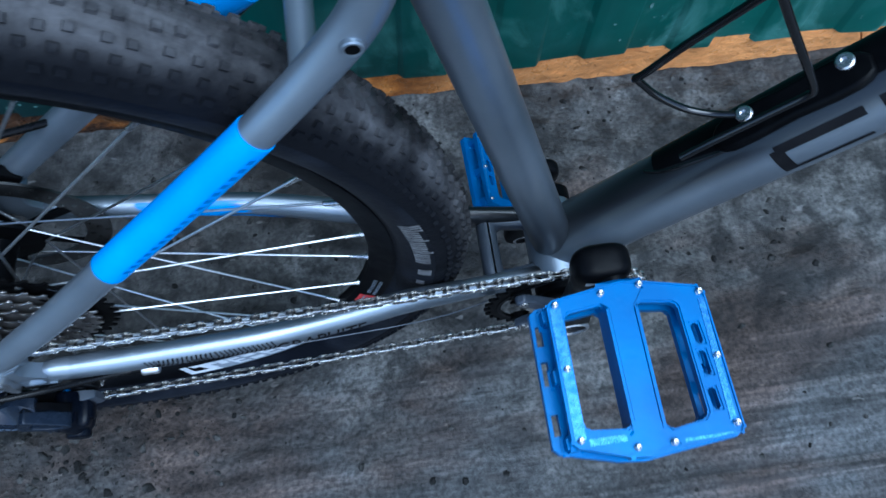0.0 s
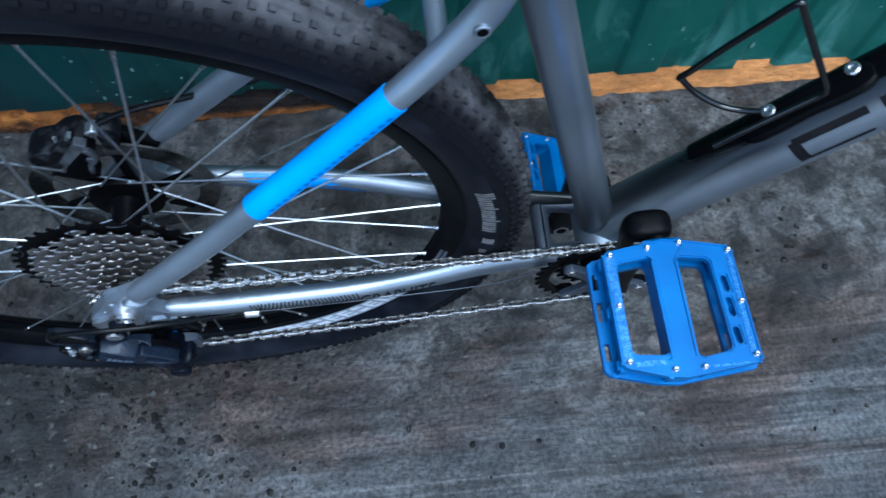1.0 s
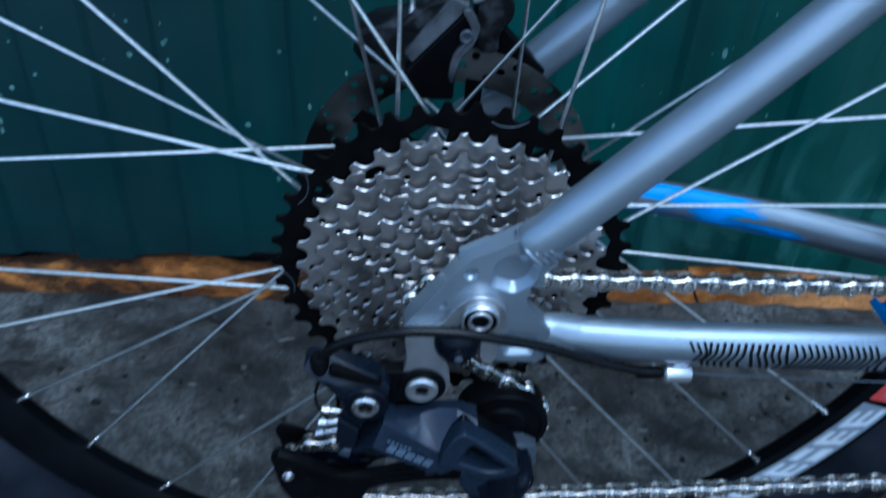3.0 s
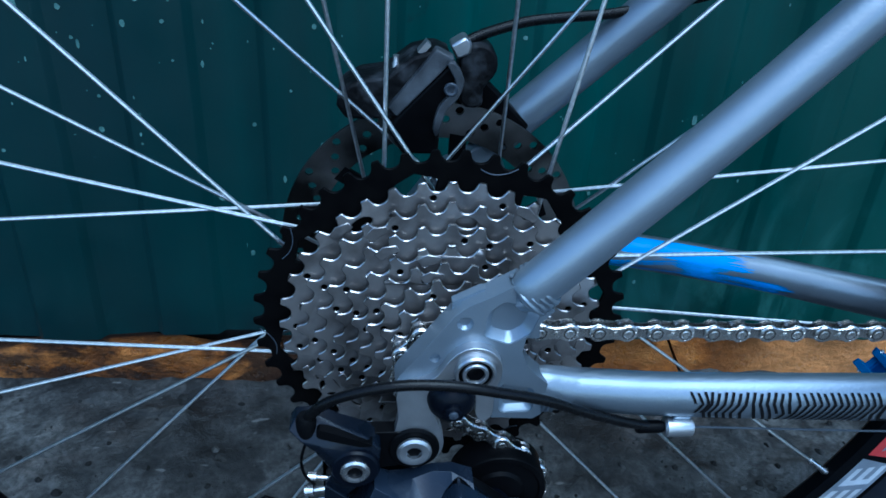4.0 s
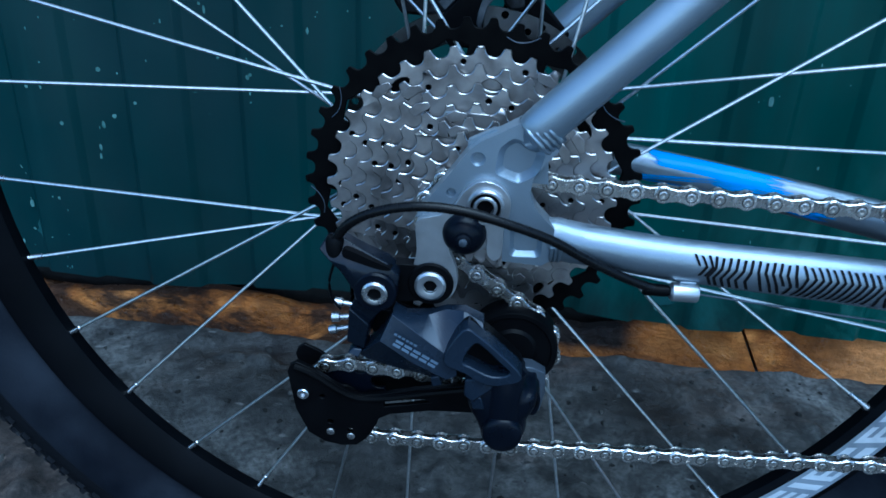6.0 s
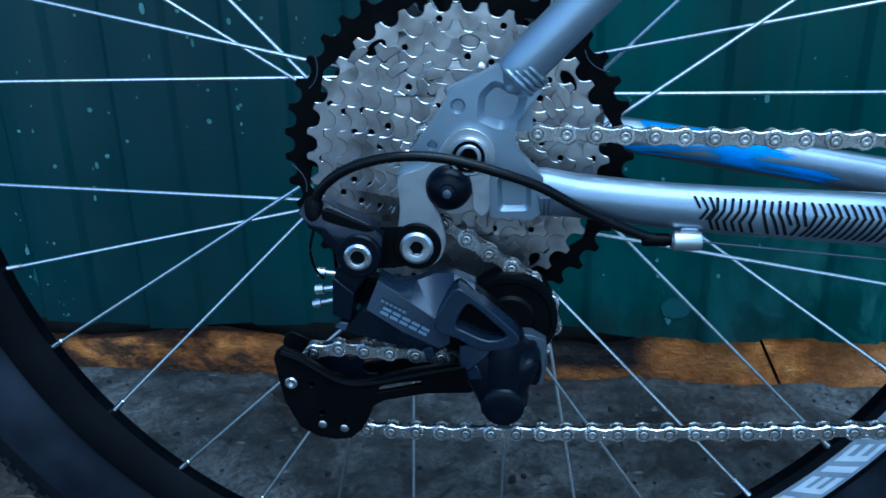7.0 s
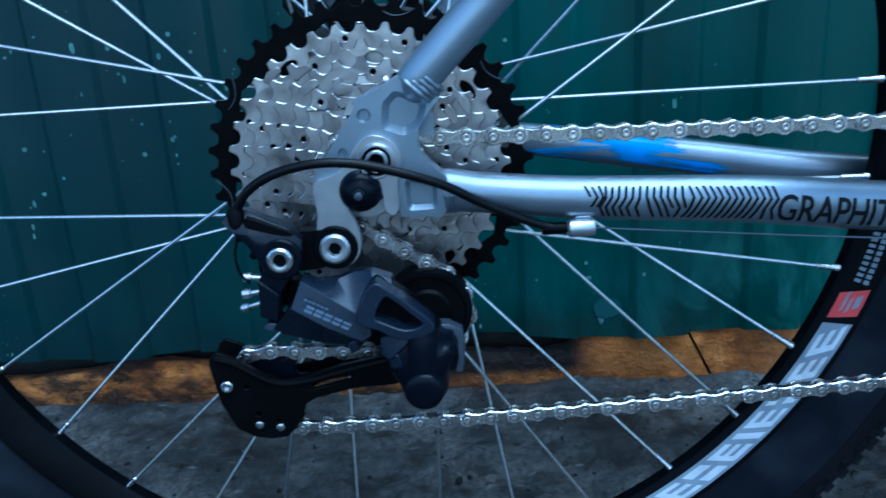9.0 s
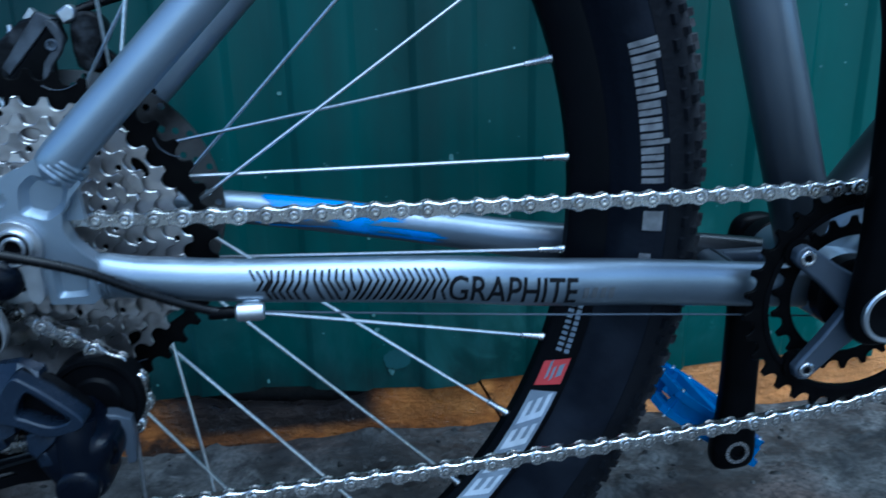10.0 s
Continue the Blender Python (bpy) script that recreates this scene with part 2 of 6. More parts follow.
def board_material():
    g = Nodes("weathered_board")
    base = g.ramp(g.noise(11, 9, (1, 1, 1.6), 0.66, 0, 0.7), (0.32, (0.10, 0.030, 0.006)), (0.50, (0.42, 0.135, 0.022)), (0.70, (0.66, 0.26, 0.06)))
    wet = g.ramp(g.noise(7.0, 8, (1, 1, 1.8), 0.64, 0, 0.9), (0.38, 0.0), (0.50, 0.92))
    wet = g.mix("MULTIPLY", 1.0, wet, g.ramp(g.axis(0, 0.22, -0.02), (0.0, 0.35), (1.0, 1.0)))
    # soaked, nearly black stretch whose foot stays paler
    soak = g.mix("MULTIPLY", 1.0, g.axis(0, 0.19, 0.155), g.axis(0, -0.10, 0.0))
    soak = g.mix("MULTIPLY", 1.0, soak, g.ramp(g.noise(14, 7, (1, 1, 1.6), 0.6), (0.28, 0.7), (0.42, 1.0)))
    soak = g.mix("MULTIPLY", 1.0, soak, g.axis(2, 0.004, 0.022))
    wet = g.mix("SCREEN", 1.0, wet, soak)
    col = g.mix("MIX", wet, base, (0.010, 0.005, 0.003))
    dry = g.mix("MULTIPLY", 1.0, g.axis(0, 0.33, 0.45), g.ramp(g.noise(7, 7), (0.3, 0.5), (0.6, 0.95)))
    col = g.mix("MIX", dry, col, (0.72, 0.30, 0.095))
    grain = g.ramp(g.noise(48, 7, (0.5, 1, 1.5), 0.65), (0.32, 0.62), (0.66, 1.25))
    col = g.mix("MULTIPLY", 0.75, col, grain)
    crust = g.ramp(g.noise(95, 4), (0.64, 0.0), (0.72, 0.5))
    col = g.mix("MIX", crust, col, (0.03, 0.014, 0.006))
    rough = g.ramp(g.noise(52, 7), (0.36, 0.08), (0.50, 0.85))
    return g.done(col, rough, g.noise(90, 8, (0.8, 1, 1), 0.68), 1.0, 0.008, 0.3)


def ground_material():
    g = Nodes("damp_dirt_concrete")
    # smooth streaked concrete in front, dark clumpy dirt behind the wheel and to the fence
    front = g.ramp(g.noise(3.2, 8, (0.6, 1.4, 1), 0.58, -4), (0.34, (0.034, 0.0353, 0.0362)), (0.66, (0.079, 0.0812, 0.083)))
    streak = g.ramp(g.noise(7, 5, (0.13, 3.4, 1), 0.55, -4, 0.2), (0.38, 0.6), (0.50, 0.88), (0.60, 1.12), (0.68, 1.8))
    front = g.mix("MULTIPLY", 0.85, front, streak)
    mottle = g.ramp(g.noise(34, 10, (0.55, 1.25, 1), 0.72, -4, 0.5), (0.38, 0.34), (0.50, 0.92), (0.62, 1.5))
    comb = g.ramp(g.noise(24, 6, (0.10, 2.6, 1), 0.6, -4, 0.35), (0.36, 0.6), (0.5, 1.0), (0.62, 1.4))
    front = g.mix("MULTIPLY", 0.9, front, comb)
    front = g.mix("MULTIPLY", 0.5, front, mottle)
    fine = g.ramp(g.noise(15, 8, (0.10, 4.0, 1), 0.6, -3, 0.15), (0.38, 0.42), (0.62, 1.55))
    front = g.mix("MULTIPLY", 0.6, front, fine)
    ridge = g.ramp(g.noise(5.5, 5, (0.07, 3.0, 1), 0.5, -3, 0.25), (0.565, 0.0), (0.59, 0.55), (0.60, 0.55), (0.62, 0.0))
    front = g.mix("MIX", ridge, front, (0.15, 0.147, 0.145))
    back = g.ramp(g.noise(6, 10, (1, 1, 1), 0.6, 0, 0.4), (0.36, (0.010, 0.0098, 0.0092)), (0.50, (0.045, 0.0440, 0.0418)), (0.66, (0.097, 0.0950, 0.0900)))
    lump = g.ramp(g.noise(26, 7, (1, 1, 1), 0.62, 0, 0.6), (0.40, 0.22), (0.52, 0.9), (0.66, 1.35))
    back = g.mix("MULTIPLY", 0.85, back, lump)
    edge = g.ramp(g.noise(2.6, 7), (0.42, 0.0), (0.58, 1.0))
    where = g.mix("ADD", 0.45, g.axis(1, -0.14, 0.10), edge)
    where = g.mix("SCREEN", 0.9, where, g.axis(0, 0.10, -0.25))
    far = g.mix("SCREEN", 1.0, g.axis(0, 1.3, 2.9), g.axis(1, -0.95, -2.4))
    patchy = g.ramp(g.noise(0.9, 6, (1, 1, 1), 0.62, 0, 0.8), (0.40, 0.25), (0.60, 1.0))
    where = g.mix("SCREEN", 1.0, where, g.mix("MULTIPLY", 1.0, far, patchy))
    col = g.mix("MIX", where, front, back)
    # darker towards the wheel's back
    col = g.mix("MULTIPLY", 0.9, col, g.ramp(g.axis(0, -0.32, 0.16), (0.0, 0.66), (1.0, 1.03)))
    grit = g.ramp(g.noise(190, 5, (1, 1, 1), 0.6), (0.36, 0.45), (0.62, 1.5))
    col = g.mix("MULTIPLY", 0.85, col, grit)
    pit = g.ramp(g.noise(85, 4, (0.6, 1.3, 1), 0.6), (0.63, 0.0), (0.74, 0.8))
    col = g.mix("MIX", pit, col, (0.012, 0.0115, 0.011))
    pale = g.ramp(g.noise(60, 3, (0.6, 1.4, 1), 0.5, 20), (0.68, 0.0), (0.73, 0.6))
    col = g.mix("MIX", pale, col, (0.16, 0.156, 0.15))
    brown = g.ramp(g.noise(3.4, 6, (0.6, 1.3, 1), 0.6), (0.52, (1.0, 1.0, 1.0)), (0.62, (0.80, 0.56, 0.47)))
    col = g.mix("MULTIPLY", 0.85, col, brown)
    damp = g.ramp(g.noise(4.2, 9, (0.5, 1.5, 1), 0.64, -4, 0.6), (0.56, 1.0), (0.66, 0.5))
    col = g.mix("MULTIPLY", 0.9, col, damp)
    rough = g.ramp(g.noise(5, 7), (0.35, 0.38), (0.65, 0.95))
    relief = g.mix("ADD", 0.3, g.noise(48, 10, (1, 1, 1), 0.68), g.noise(24, 6, (0.10, 2.6, 1), 0.6, -4, 0.35))
    return g.done(col, rough, relief, 1.0, 0.007, 0.35)


def tyre_film_material(name, gain):
    """Grey dust on the crown, rubbed off in dark patches, thinning out down the tyre's side."""
    g = Nodes(name)
    dust = g.ramp(g.noise(30, 10, (1, 1, 1), 0.68, 0, 0.5), (0.34, (0.020 * gain, 0.020 * gain, 0.022 * gain)), (0.64, (0.096 * gain, 0.095 * gain, 0.100 * gain)))
    rubbed = g.ramp(g.noise(9, 8, (1, 1.5, 1), 0.66, 0, 0.8), (0.40, 0.16), (0.50, 0.72), (0.60, 1.0))
    dust = g.mix("MULTIPLY", 1.0, dust, rubbed)
    thin = g.mix("MULTIPLY", 1.0, g.axis(1, -0.0250, -0.0100), g.ramp(g.noise(30, 8, (1, 1, 1), 0.66), (0.30, 0.35), (0.60, 1.0)))
    col = g.mix("MIX", thin, (0.0035, 0.0040, 0.0058), dust)
    return g.done(col, g.ramp(g.noise(40, 4), (0.3, 0.55), (0.7, 0.9)), g.noise(260, 6), 0.4, 0.002, 0.10)


TYREFILM = tyre_film_material("tyre_dust_film", 1.0)
DUSTY = tyre_film_material("dusty_tread", 0.9)
FENCE = fence_material()
BOARD = board_material()
GROUND = ground_material()

# ---- building helpers; bicycle parts are written in millimetres from the rear hub's centre ----
HUB = 0.333


def finish(me, angle=35):
    for f in me.polygons:
        f.use_smooth = True
    me.set_sharp_from_angle(angle=radians(angle))


def mesh_of(name, bm, material, lift=True, angle=35, second=None):
    bmesh.ops.recalc_face_normals(bm, faces=bm.faces)
    for v in bm.verts:
        v.co = v.co * 0.001 + Vector((0, 0, HUB if lift else 0))
    me = bpy.data.meshes.new(name)
    bm.to_mesh(me)
    bm.free()
    me.materials.append(material)
    if second:
        me.materials.append(second)
    finish(me, angle)
    return me


def part(name, bm, material, parent, label="", bevel=0.0, angle=35, segs=2, edge=-1):
    """One mesh object under a thing or under a part, in the hub's millimetres."""
    ob = new(name, mesh_of(name, bm, material, True, angle))
    ob.parent = parent
    if label:
        tagged(ob, label)
    if bevel:
        b = ob.modifiers.new("edge", "BEVEL")
        b.width, b.segments, b.limit_method, b.angle_limit = bevel * 0.001, segs, "ANGLE", radians(35)
        b.harden_normals = False
        b.material = edge
    return ob


def shared(name, me, parent, m, label=""):
    """An object of its own on shared mesh data, at the pose m under its parent."""
    ob = new(name, me)
    ob.parent = parent
    ob.matrix_basis = m
    if label:
        tagged(ob, label)
    return ob


def at(x, y, z, m=None):
    return Matrix.Translation(Vector((x, y, z)) * 0.001 + Vector((0, 0, HUB))) @ (m or Matrix())


def spl(pts, n):
    """Catmull-Rom through rows of any width, n steps a span."""
    p = np.array(pts, float)
    q = np.vstack([2 * p[0] - p[1], p, 2 * p[-1] - p[-2]])
    out = []
    for i in range(len(p) - 1):
        a, b, c, d = q[i:i + 4]
        for k in range(n):
            t = k / n
            out.append(0.5 * (2 * b + (c - a) * t + (2 * a - 5 * b + 4 * c - d) * t * t + (3 * b - a - 3 * c + d) * t ** 3))
    out.append(p[-1])
    return np.array(out)


class Sweep:
    """A tube along rows of x, y, z, ra, rb; ra across towards ref, rb sideways."""

    def __init__(self, rows, ref=(0, 0, 1), power=1.0):
        self.power = power
        self.c = [Vector(r[:3]) for r in rows]
        self.ra = [r[3] for r in rows]
        self.rb = [r[4] if len(r) > 4 else r[3] for r in rows]
        self.n, self.b = [], []
        k = len(self.c)
        for i in range(k):
            t = (self.c[min(i + 1, k - 1)] - self.c[max(i - 1, 0)]).normalized()
            b = t.cross(Vector(ref)).normalized()
            self.b.append(b)
            self.n.append(b.cross(t))

    def at(self, u, phi, off=0.0):
        u = min(max(u, 0), len(self.c) - 1.0001)
        i, f = int(u), u - int(u)
        g = lambda a: a[i] * (1 - f) + a[i + 1] * f
        c, s = math.cos(phi), math.sin(phi)
        if self.power != 1.0:
            c, s = math.copysign(abs(c) ** self.power, c), math.copysign(abs(s) ** self.power, s)
        return g(self.c) + g(self.n) * c * (g(self.ra) + off) + g(self.b) * s * (g(self.rb) + off)

    def u_at(self, x):
        for i in range(len(self.c) - 1):
            a, b = self.c[i].x, self.c[i + 1].x
            if a <= x <= b:
                return i + (x - a) / (b - a)
        return 0 if x < self.c[0].x else len(self.c) - 1

    def build(self, bm, segs=20, caps=True):
        rings = [[bm.verts.new(self.at(i, 2 * math.pi * k / segs)) for k in range(segs)] for i in range(len(self.c) - 1)]
        rings.append([bm.verts.new(self.at(len(self.c) - 1.0001, 2 * math.pi * k / segs)) for k in range(segs)])
        for a, b in zip(rings, rings[1:]):
            for k in range(segs):
                bm.faces.new((a[k], a[(k + 1) % segs], b[(k + 1) % segs], b[k]))
        if caps:
            bm.faces.new(rings[0][::-1])
            bm.faces.new(rings[-1])
        return bm

    def band(self, bm, corners, off=0.25, steps=4, thick=0.25):
        """A decal quad on the tube: four (x, phi in degrees), subdivided to follow the curve."""
        (x0, p0), (x1, p1), (x2, p2), (x3, p3) = corners
        g = []
        for j in range(steps + 1):
            t = j / steps
            a = (x0 + (x3 - x0) * t, p0 + (p3 - p0) * t)
            b = (x1 + (x2 - x1) * t, p1 + (p2 - p1) * t)
            row = []
            for i in range(3):
                s = i / 2
                x, ph = a[0] + (b[0] - a[0]) * s, a[1] + (b[1] - a[1]) * s
                row.append(bm.verts.new(self.at(self.u_at(x), radians(ph), off)))
            g.append(row)
        for r0, r1 in zip(g, g[1:]):
            for i in range(2):
                bm.faces.new((r0[i], r0[i + 1], r1[i + 1], r1[i]))
        return bm


def tube(bm, pts, r, segs=10, n=5, ref=(0, 0, 1), caps=True):
    rows = [(*p, r, r) for p in (spl(pts, n) if len(pts) > 2 and n > 1 else pts)]
    return Sweep(rows, ref).build(bm, segs, caps)


def lathe(bm, profile, centre=(0, 0, 0), segs=40, axis="y", closed=False):
    """Turns rows of (radius, height) round an axis through centre."""
    c = Vector(centre)
    rings = []
    for r, h in profile:
        ring = []
        for k in range(segs):
            a = 2 * math.pi * k / segs
            u, v = r * math.cos(a), r * math.sin(a)
            co = {"y": (u, h, v), "x": (h, u, v), "z": (u, v, h)}[axis]
            ring.append(bm.verts.new(c + Vector(co)))
        rings.append(ring)
    pairs = list(zip(rings, rings[1:])) + ([(rings[-1], rings[0])] if closed else [])
    for a, b in pairs:
        for k in range(segs):
            bm.faces.new((a[k], a[(k + 1) % segs], b[(k + 1) % segs], b[k]))
    if not closed:
        for ring in (rings[0], rings[-1]):
            bm.faces.new(ring)
    return bm


def circle(cx, cz, r, n=16, a0=0.0):
    return [(cx + r * math.cos(a0 + 2 * math.pi * k / n), cz + r * math.sin(a0 + 2 * math.pi * k / n)) for k in range(n)]


def plate(bm, outline, y0, y1, holes=(), skew=None):
    """A flat plate in the x-z plane between y0 and y1, with holes right through it."""
    loops = [outline, *holes]
    sides = []
    for y in (y0, y1):
        edges, rows = [], []
        for lp in loops:
            vs = [bm.verts.new((x, y + (skew(x, z) if skew else 0), z)) for x, z in lp]
            rows.append(vs)
            edges += [bm.edges.new((vs[i], vs[(i + 1) % len(vs)])) for i in range(len(vs))]
        bmesh.ops.triangle_fill(bm, edges=edges, use_beauty=True, use_dissolve=False)
        sides.append(rows)
    for a, b in zip(*sides):
        for i in range(len(a)):
            j = (i + 1) % len(a)
            bm.faces.new((a[i], a[j], b[j], b[i]))
    return bm


def puff(bm, outline, layers):
    """A cushion-like body: the outline shrunk towards its middle at each (y, factor)."""
    cx = sum(p[0] for p in outline) / len(outline)
    cz = sum(p[1] for p in outline) / len(outline)
    rings = [[bm.verts.new((cx + (x - cx) * f, y, cz + (z - cz) * f)) for x, z in outline] for y, f in layers]
    for a, b in zip(rings, rings[1:]):
        for i in range(len(a)):
            j = (i + 1) % len(a)
            bm.faces.new((a[i], a[j], b[j], b[i]))
    bm.faces.new(rings[0])
    bm.faces.new(rings[-1])
    return bm


def facets(bm, verts, faces, rim, back):
    """A faceted solid: flat front faces over x, z, y points, closed to the plane y = back."""
    vs = [bm.verts.new((x, y, z)) for x, z, y in verts]
    for f in faces:
        bm.faces.new([vs[i] for i in f])
    bk = [bm.verts.new((verts[i][0], back, verts[i][1])) for i in rim]
    for k in range(len(rim)):
        j = (k + 1) % len(rim)
        bm.faces.new((vs[rim[k]], vs[rim[j]], bk[j], bk[k]))
    bm.faces.new(bk)
    bmesh.ops.triangulate(bm, faces=[f for f in bm.faces if len(f.verts) > 4])
    return bm


def rounded(pts, n=4):
    """Closed outline smoothed through its points."""
    p = np.array(list(pts) * 3, float)
    k = len(pts)
    s = spl(p[k - 1:2 * k + 2], n)
    return [tuple(v) for v in s[n:n + n * k]]


def corners(pts, r, n=4):
    """Closed polygon whose corners are cut back by r and rounded."""
    out = []
    for i in range(len(pts)):
        a, b, c = (Vector(pts[(i + k) % len(pts)]) for k in (-1, 0, 1))
        p, q = b + (a - b).normalized() * r, b + (c - b).normalized() * r
        out += [tuple(p * (1 - t) ** 2 + b * 2 * t * (1 - t) + q * t * t) for t in [k / n for k in range(n + 1)]]
    return out


def gear(teeth, inner, phase, tip=1.35, worn=0.0, seed=1):
    """Outline of a sprocket: round roller seats and short flat-topped teeth."""
    rng = random.Random(seed)
    rp = 12.7 / (2 * math.sin(math.pi / teeth))
    prof = [(0.0, -3.9), (0.12, -3.75), (0.215, -3.1), (0.285, -2.0), (0.325, -0.7), (0.355, 0.45)]
    pts = []
    for i in range(teeth):
        t = tip - worn * rng.random() * 1.1
        lean = 0.02 * (rng.random() - 0.5)
        row = [(f, min(d, t)) for f, d in prof] + [(0.385 + lean, t), (0.615 + lean, t - worn * 0.25)] + [(1 - f, min(d, t)) for f, d in prof[:0:-1]]
        for f, d in row:
            a = phase + 2 * math.pi * (i + f - 0.5) / teeth
            pts.append(((rp + d) * math.cos(a), (rp + d) * math.sin(a)))
    return pts, rp


def flat(bm, outline, z0, z1, holes=(), bow=0.0):
    """A plate in the x-y plane between z0 and z1."""
    start = len(bm.verts)
    plate(bm, outline, z0, z1, holes)
    bm.verts.ensure_lookup_table()
    for v in bm.verts[start:]:
        x, y, z = v.co
        v.co = (x, z, y * (1 + bow * (abs(x) / 50) ** 2))
    return bm


def socket_bolt(name, parent, x, y, z, r, h, material, label="", inner=0.45):
    """A round bolt head facing the camera's side with a hexagon socket in it."""
    bm = bmesh.new()
    a = lathe(bm, [(r * 0.92, 0), (r, -0.25 * h), (r, -0.7 * h), (r * 0.84, -h), (r * (inner + 0.12), -h), (r * inner, -0.9 * h), (r * inner, -0.25 * h), (0.05, -0.25 * h)], (x, y, z), 24)
    return part(name, bm, material, parent, label)

# ---- setting: ground and fence ----


def ground_height(x, y):
    p = Vector((x * 1.0, y * 1.0, 0.0))
    soft = 1 / (1 + math.exp((y + 0.03) / 0.05)) / (1 + math.exp((-0.02 - x) / 0.09))
    h = 0.010 * noise.noise(p * 2.3)
    h += (0.002 + 0.004 * soft) * noise.noise(Vector((x * 1.8, y * 19.0 + x * 1.4, 1.7)))
    h += 0.0045 * soft * (0.5 - abs(noise.noise(Vector((x * 1.1, y * 24.0 + x * 1.1, 7.3)))))
    h += 0.0028 * soft * (0.5 - abs(noise.noise(Vector((x * 1.6, y * 52.0 + x * 2.2, 3.1)))))
    for y0, dep in ((-0.118, -0.0025), (-0.036, 0.004), (-0.195, 0.0035)):
        w = y - y0 + 0.017 * (x - 0.2) + 0.006 * noise.noise(Vector((x * 4, y0 * 40, 0)))
        h += soft * dep * math.exp(-(w / 0.006) ** 2)
    h += (0.0050 - 0.003 * soft) * noise.noise(p * 17)
    h += (0.0026 - 0.0020 * soft) * noise.noise(p * 41)
    clump = max(0.0, noise.noise(p * 34 + Vector((5, 3, 0))) - 0.30) * (1.0 - 0.8 * soft)
    h += 0.020 * clump
    h -= 0.016 * math.exp(-(y / 0.045) ** 2) * (1 if abs(x) < 0.16 else math.exp(-((abs(x) - 0.16) / 0.08) ** 2))
    return h


def build_ground():
    xs = np.concatenate([np.array([-40, -12, -4, -2]), np.linspace(-1.1, 1.35, 330), np.array([2.2, 4, 12, 40])])
    ys = np.concatenate([np.array([-40, -12, -4, -1.6]), np.linspace(-0.75, 0.42, 300), np.array([0.7, 1.5, 4, 12, 40])])
    verts = [(x, y, ground_height(x, y) if -1.1 <= x <= 1.36 and -0.76 <= y <= 0.43 else 0.0) for y in ys for x in xs]
    w = len(xs)
    faces = [(j * w + i, j * w + i + 1, (j + 1) * w + i + 1, (j + 1) * w + i) for j in range(len(ys) - 1) for i in range(w - 1)]
    me = bpy.data.meshes.new("ground")
    me.from_pydata(verts, [], faces)
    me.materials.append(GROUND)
    finish(me, 80)
    return tagged(new("ground", me), "damp grey-brown trampled dirt over concrete, streaked and stained", "ground", kind="structure")


ground = build_ground()

# loose crumbs of dirt, thickest beside and behind the wheel
rng = random.Random(23)
cv, cf = [], []
for i in range(4200):
    if i < 3300:
        x, y = rng.uniform(-0.55, 0.12), -0.42 + 0.4 * rng.random()
        if rng.random() < max(0.0, (x + 0.05) / 0.2):
            continue
    elif i < 3900:
        x, y = rng.uniform(-0.5, 0.8), rng.uniform(0.03, 0.32)
    else:
        x, y = rng.uniform(0.1, 1.1), rng.uniform(-0.5, 0.3)
    r = 0.0010 + 0.0048 * rng.random() ** 4
    z = ground_height(x, y)
    k0 = len(cv)
    sx, sy, sz, tw = r * rng.uniform(0.8, 1.6), r * rng.uniform(0.7, 1.2), r * rng.uniform(0.45, 0.8), rng.uniform(0, 6.28)
    for u, v, w in ((1, 0, -0.3), (0.5, 0.86, -0.2), (-0.5, 0.86, -0.3), (-1, 0, -0.2), (-0.5, -0.86, -0.3), (0.5, -0.86, -0.2), (0.45, 0.2, 0.8), (-0.4, 0.4, 1.0), (-0.1, -0.5, 0.85)):
        u, v, w = u * sx * rng.uniform(0.75, 1.2), v * sy * rng.uniform(0.75, 1.2), w * sz
        cv.append((x + u * math.cos(tw) - v * math.sin(tw), y + u * math.sin(tw) + v * math.cos(tw), z + w))
    cf += [tuple(k0 + q for q in f) for f in ((6, 7, 8), (0, 1, 6), (1, 2, 7), (1, 7, 6), (2, 3, 7), (3, 8, 7), (3, 4, 8), (4, 5, 8), (5, 6, 8), (5, 0, 6), (5, 4, 3, 2, 1, 0))]
me = bpy.data.meshes.new("dirt_crumbs")
me.from_pydata(cv, [], cf)
me.materials.append(CLOD)
tagged(new("dirt_crumbs", me), "small dark crumbs of dirt scattered on the ground", "dirt", kind="stuff")

FY = 0.332
fence = tagged(new("fence"), "dark green profiled metal sheet fence with a weathered board at its foot", "fence", kind="structure")


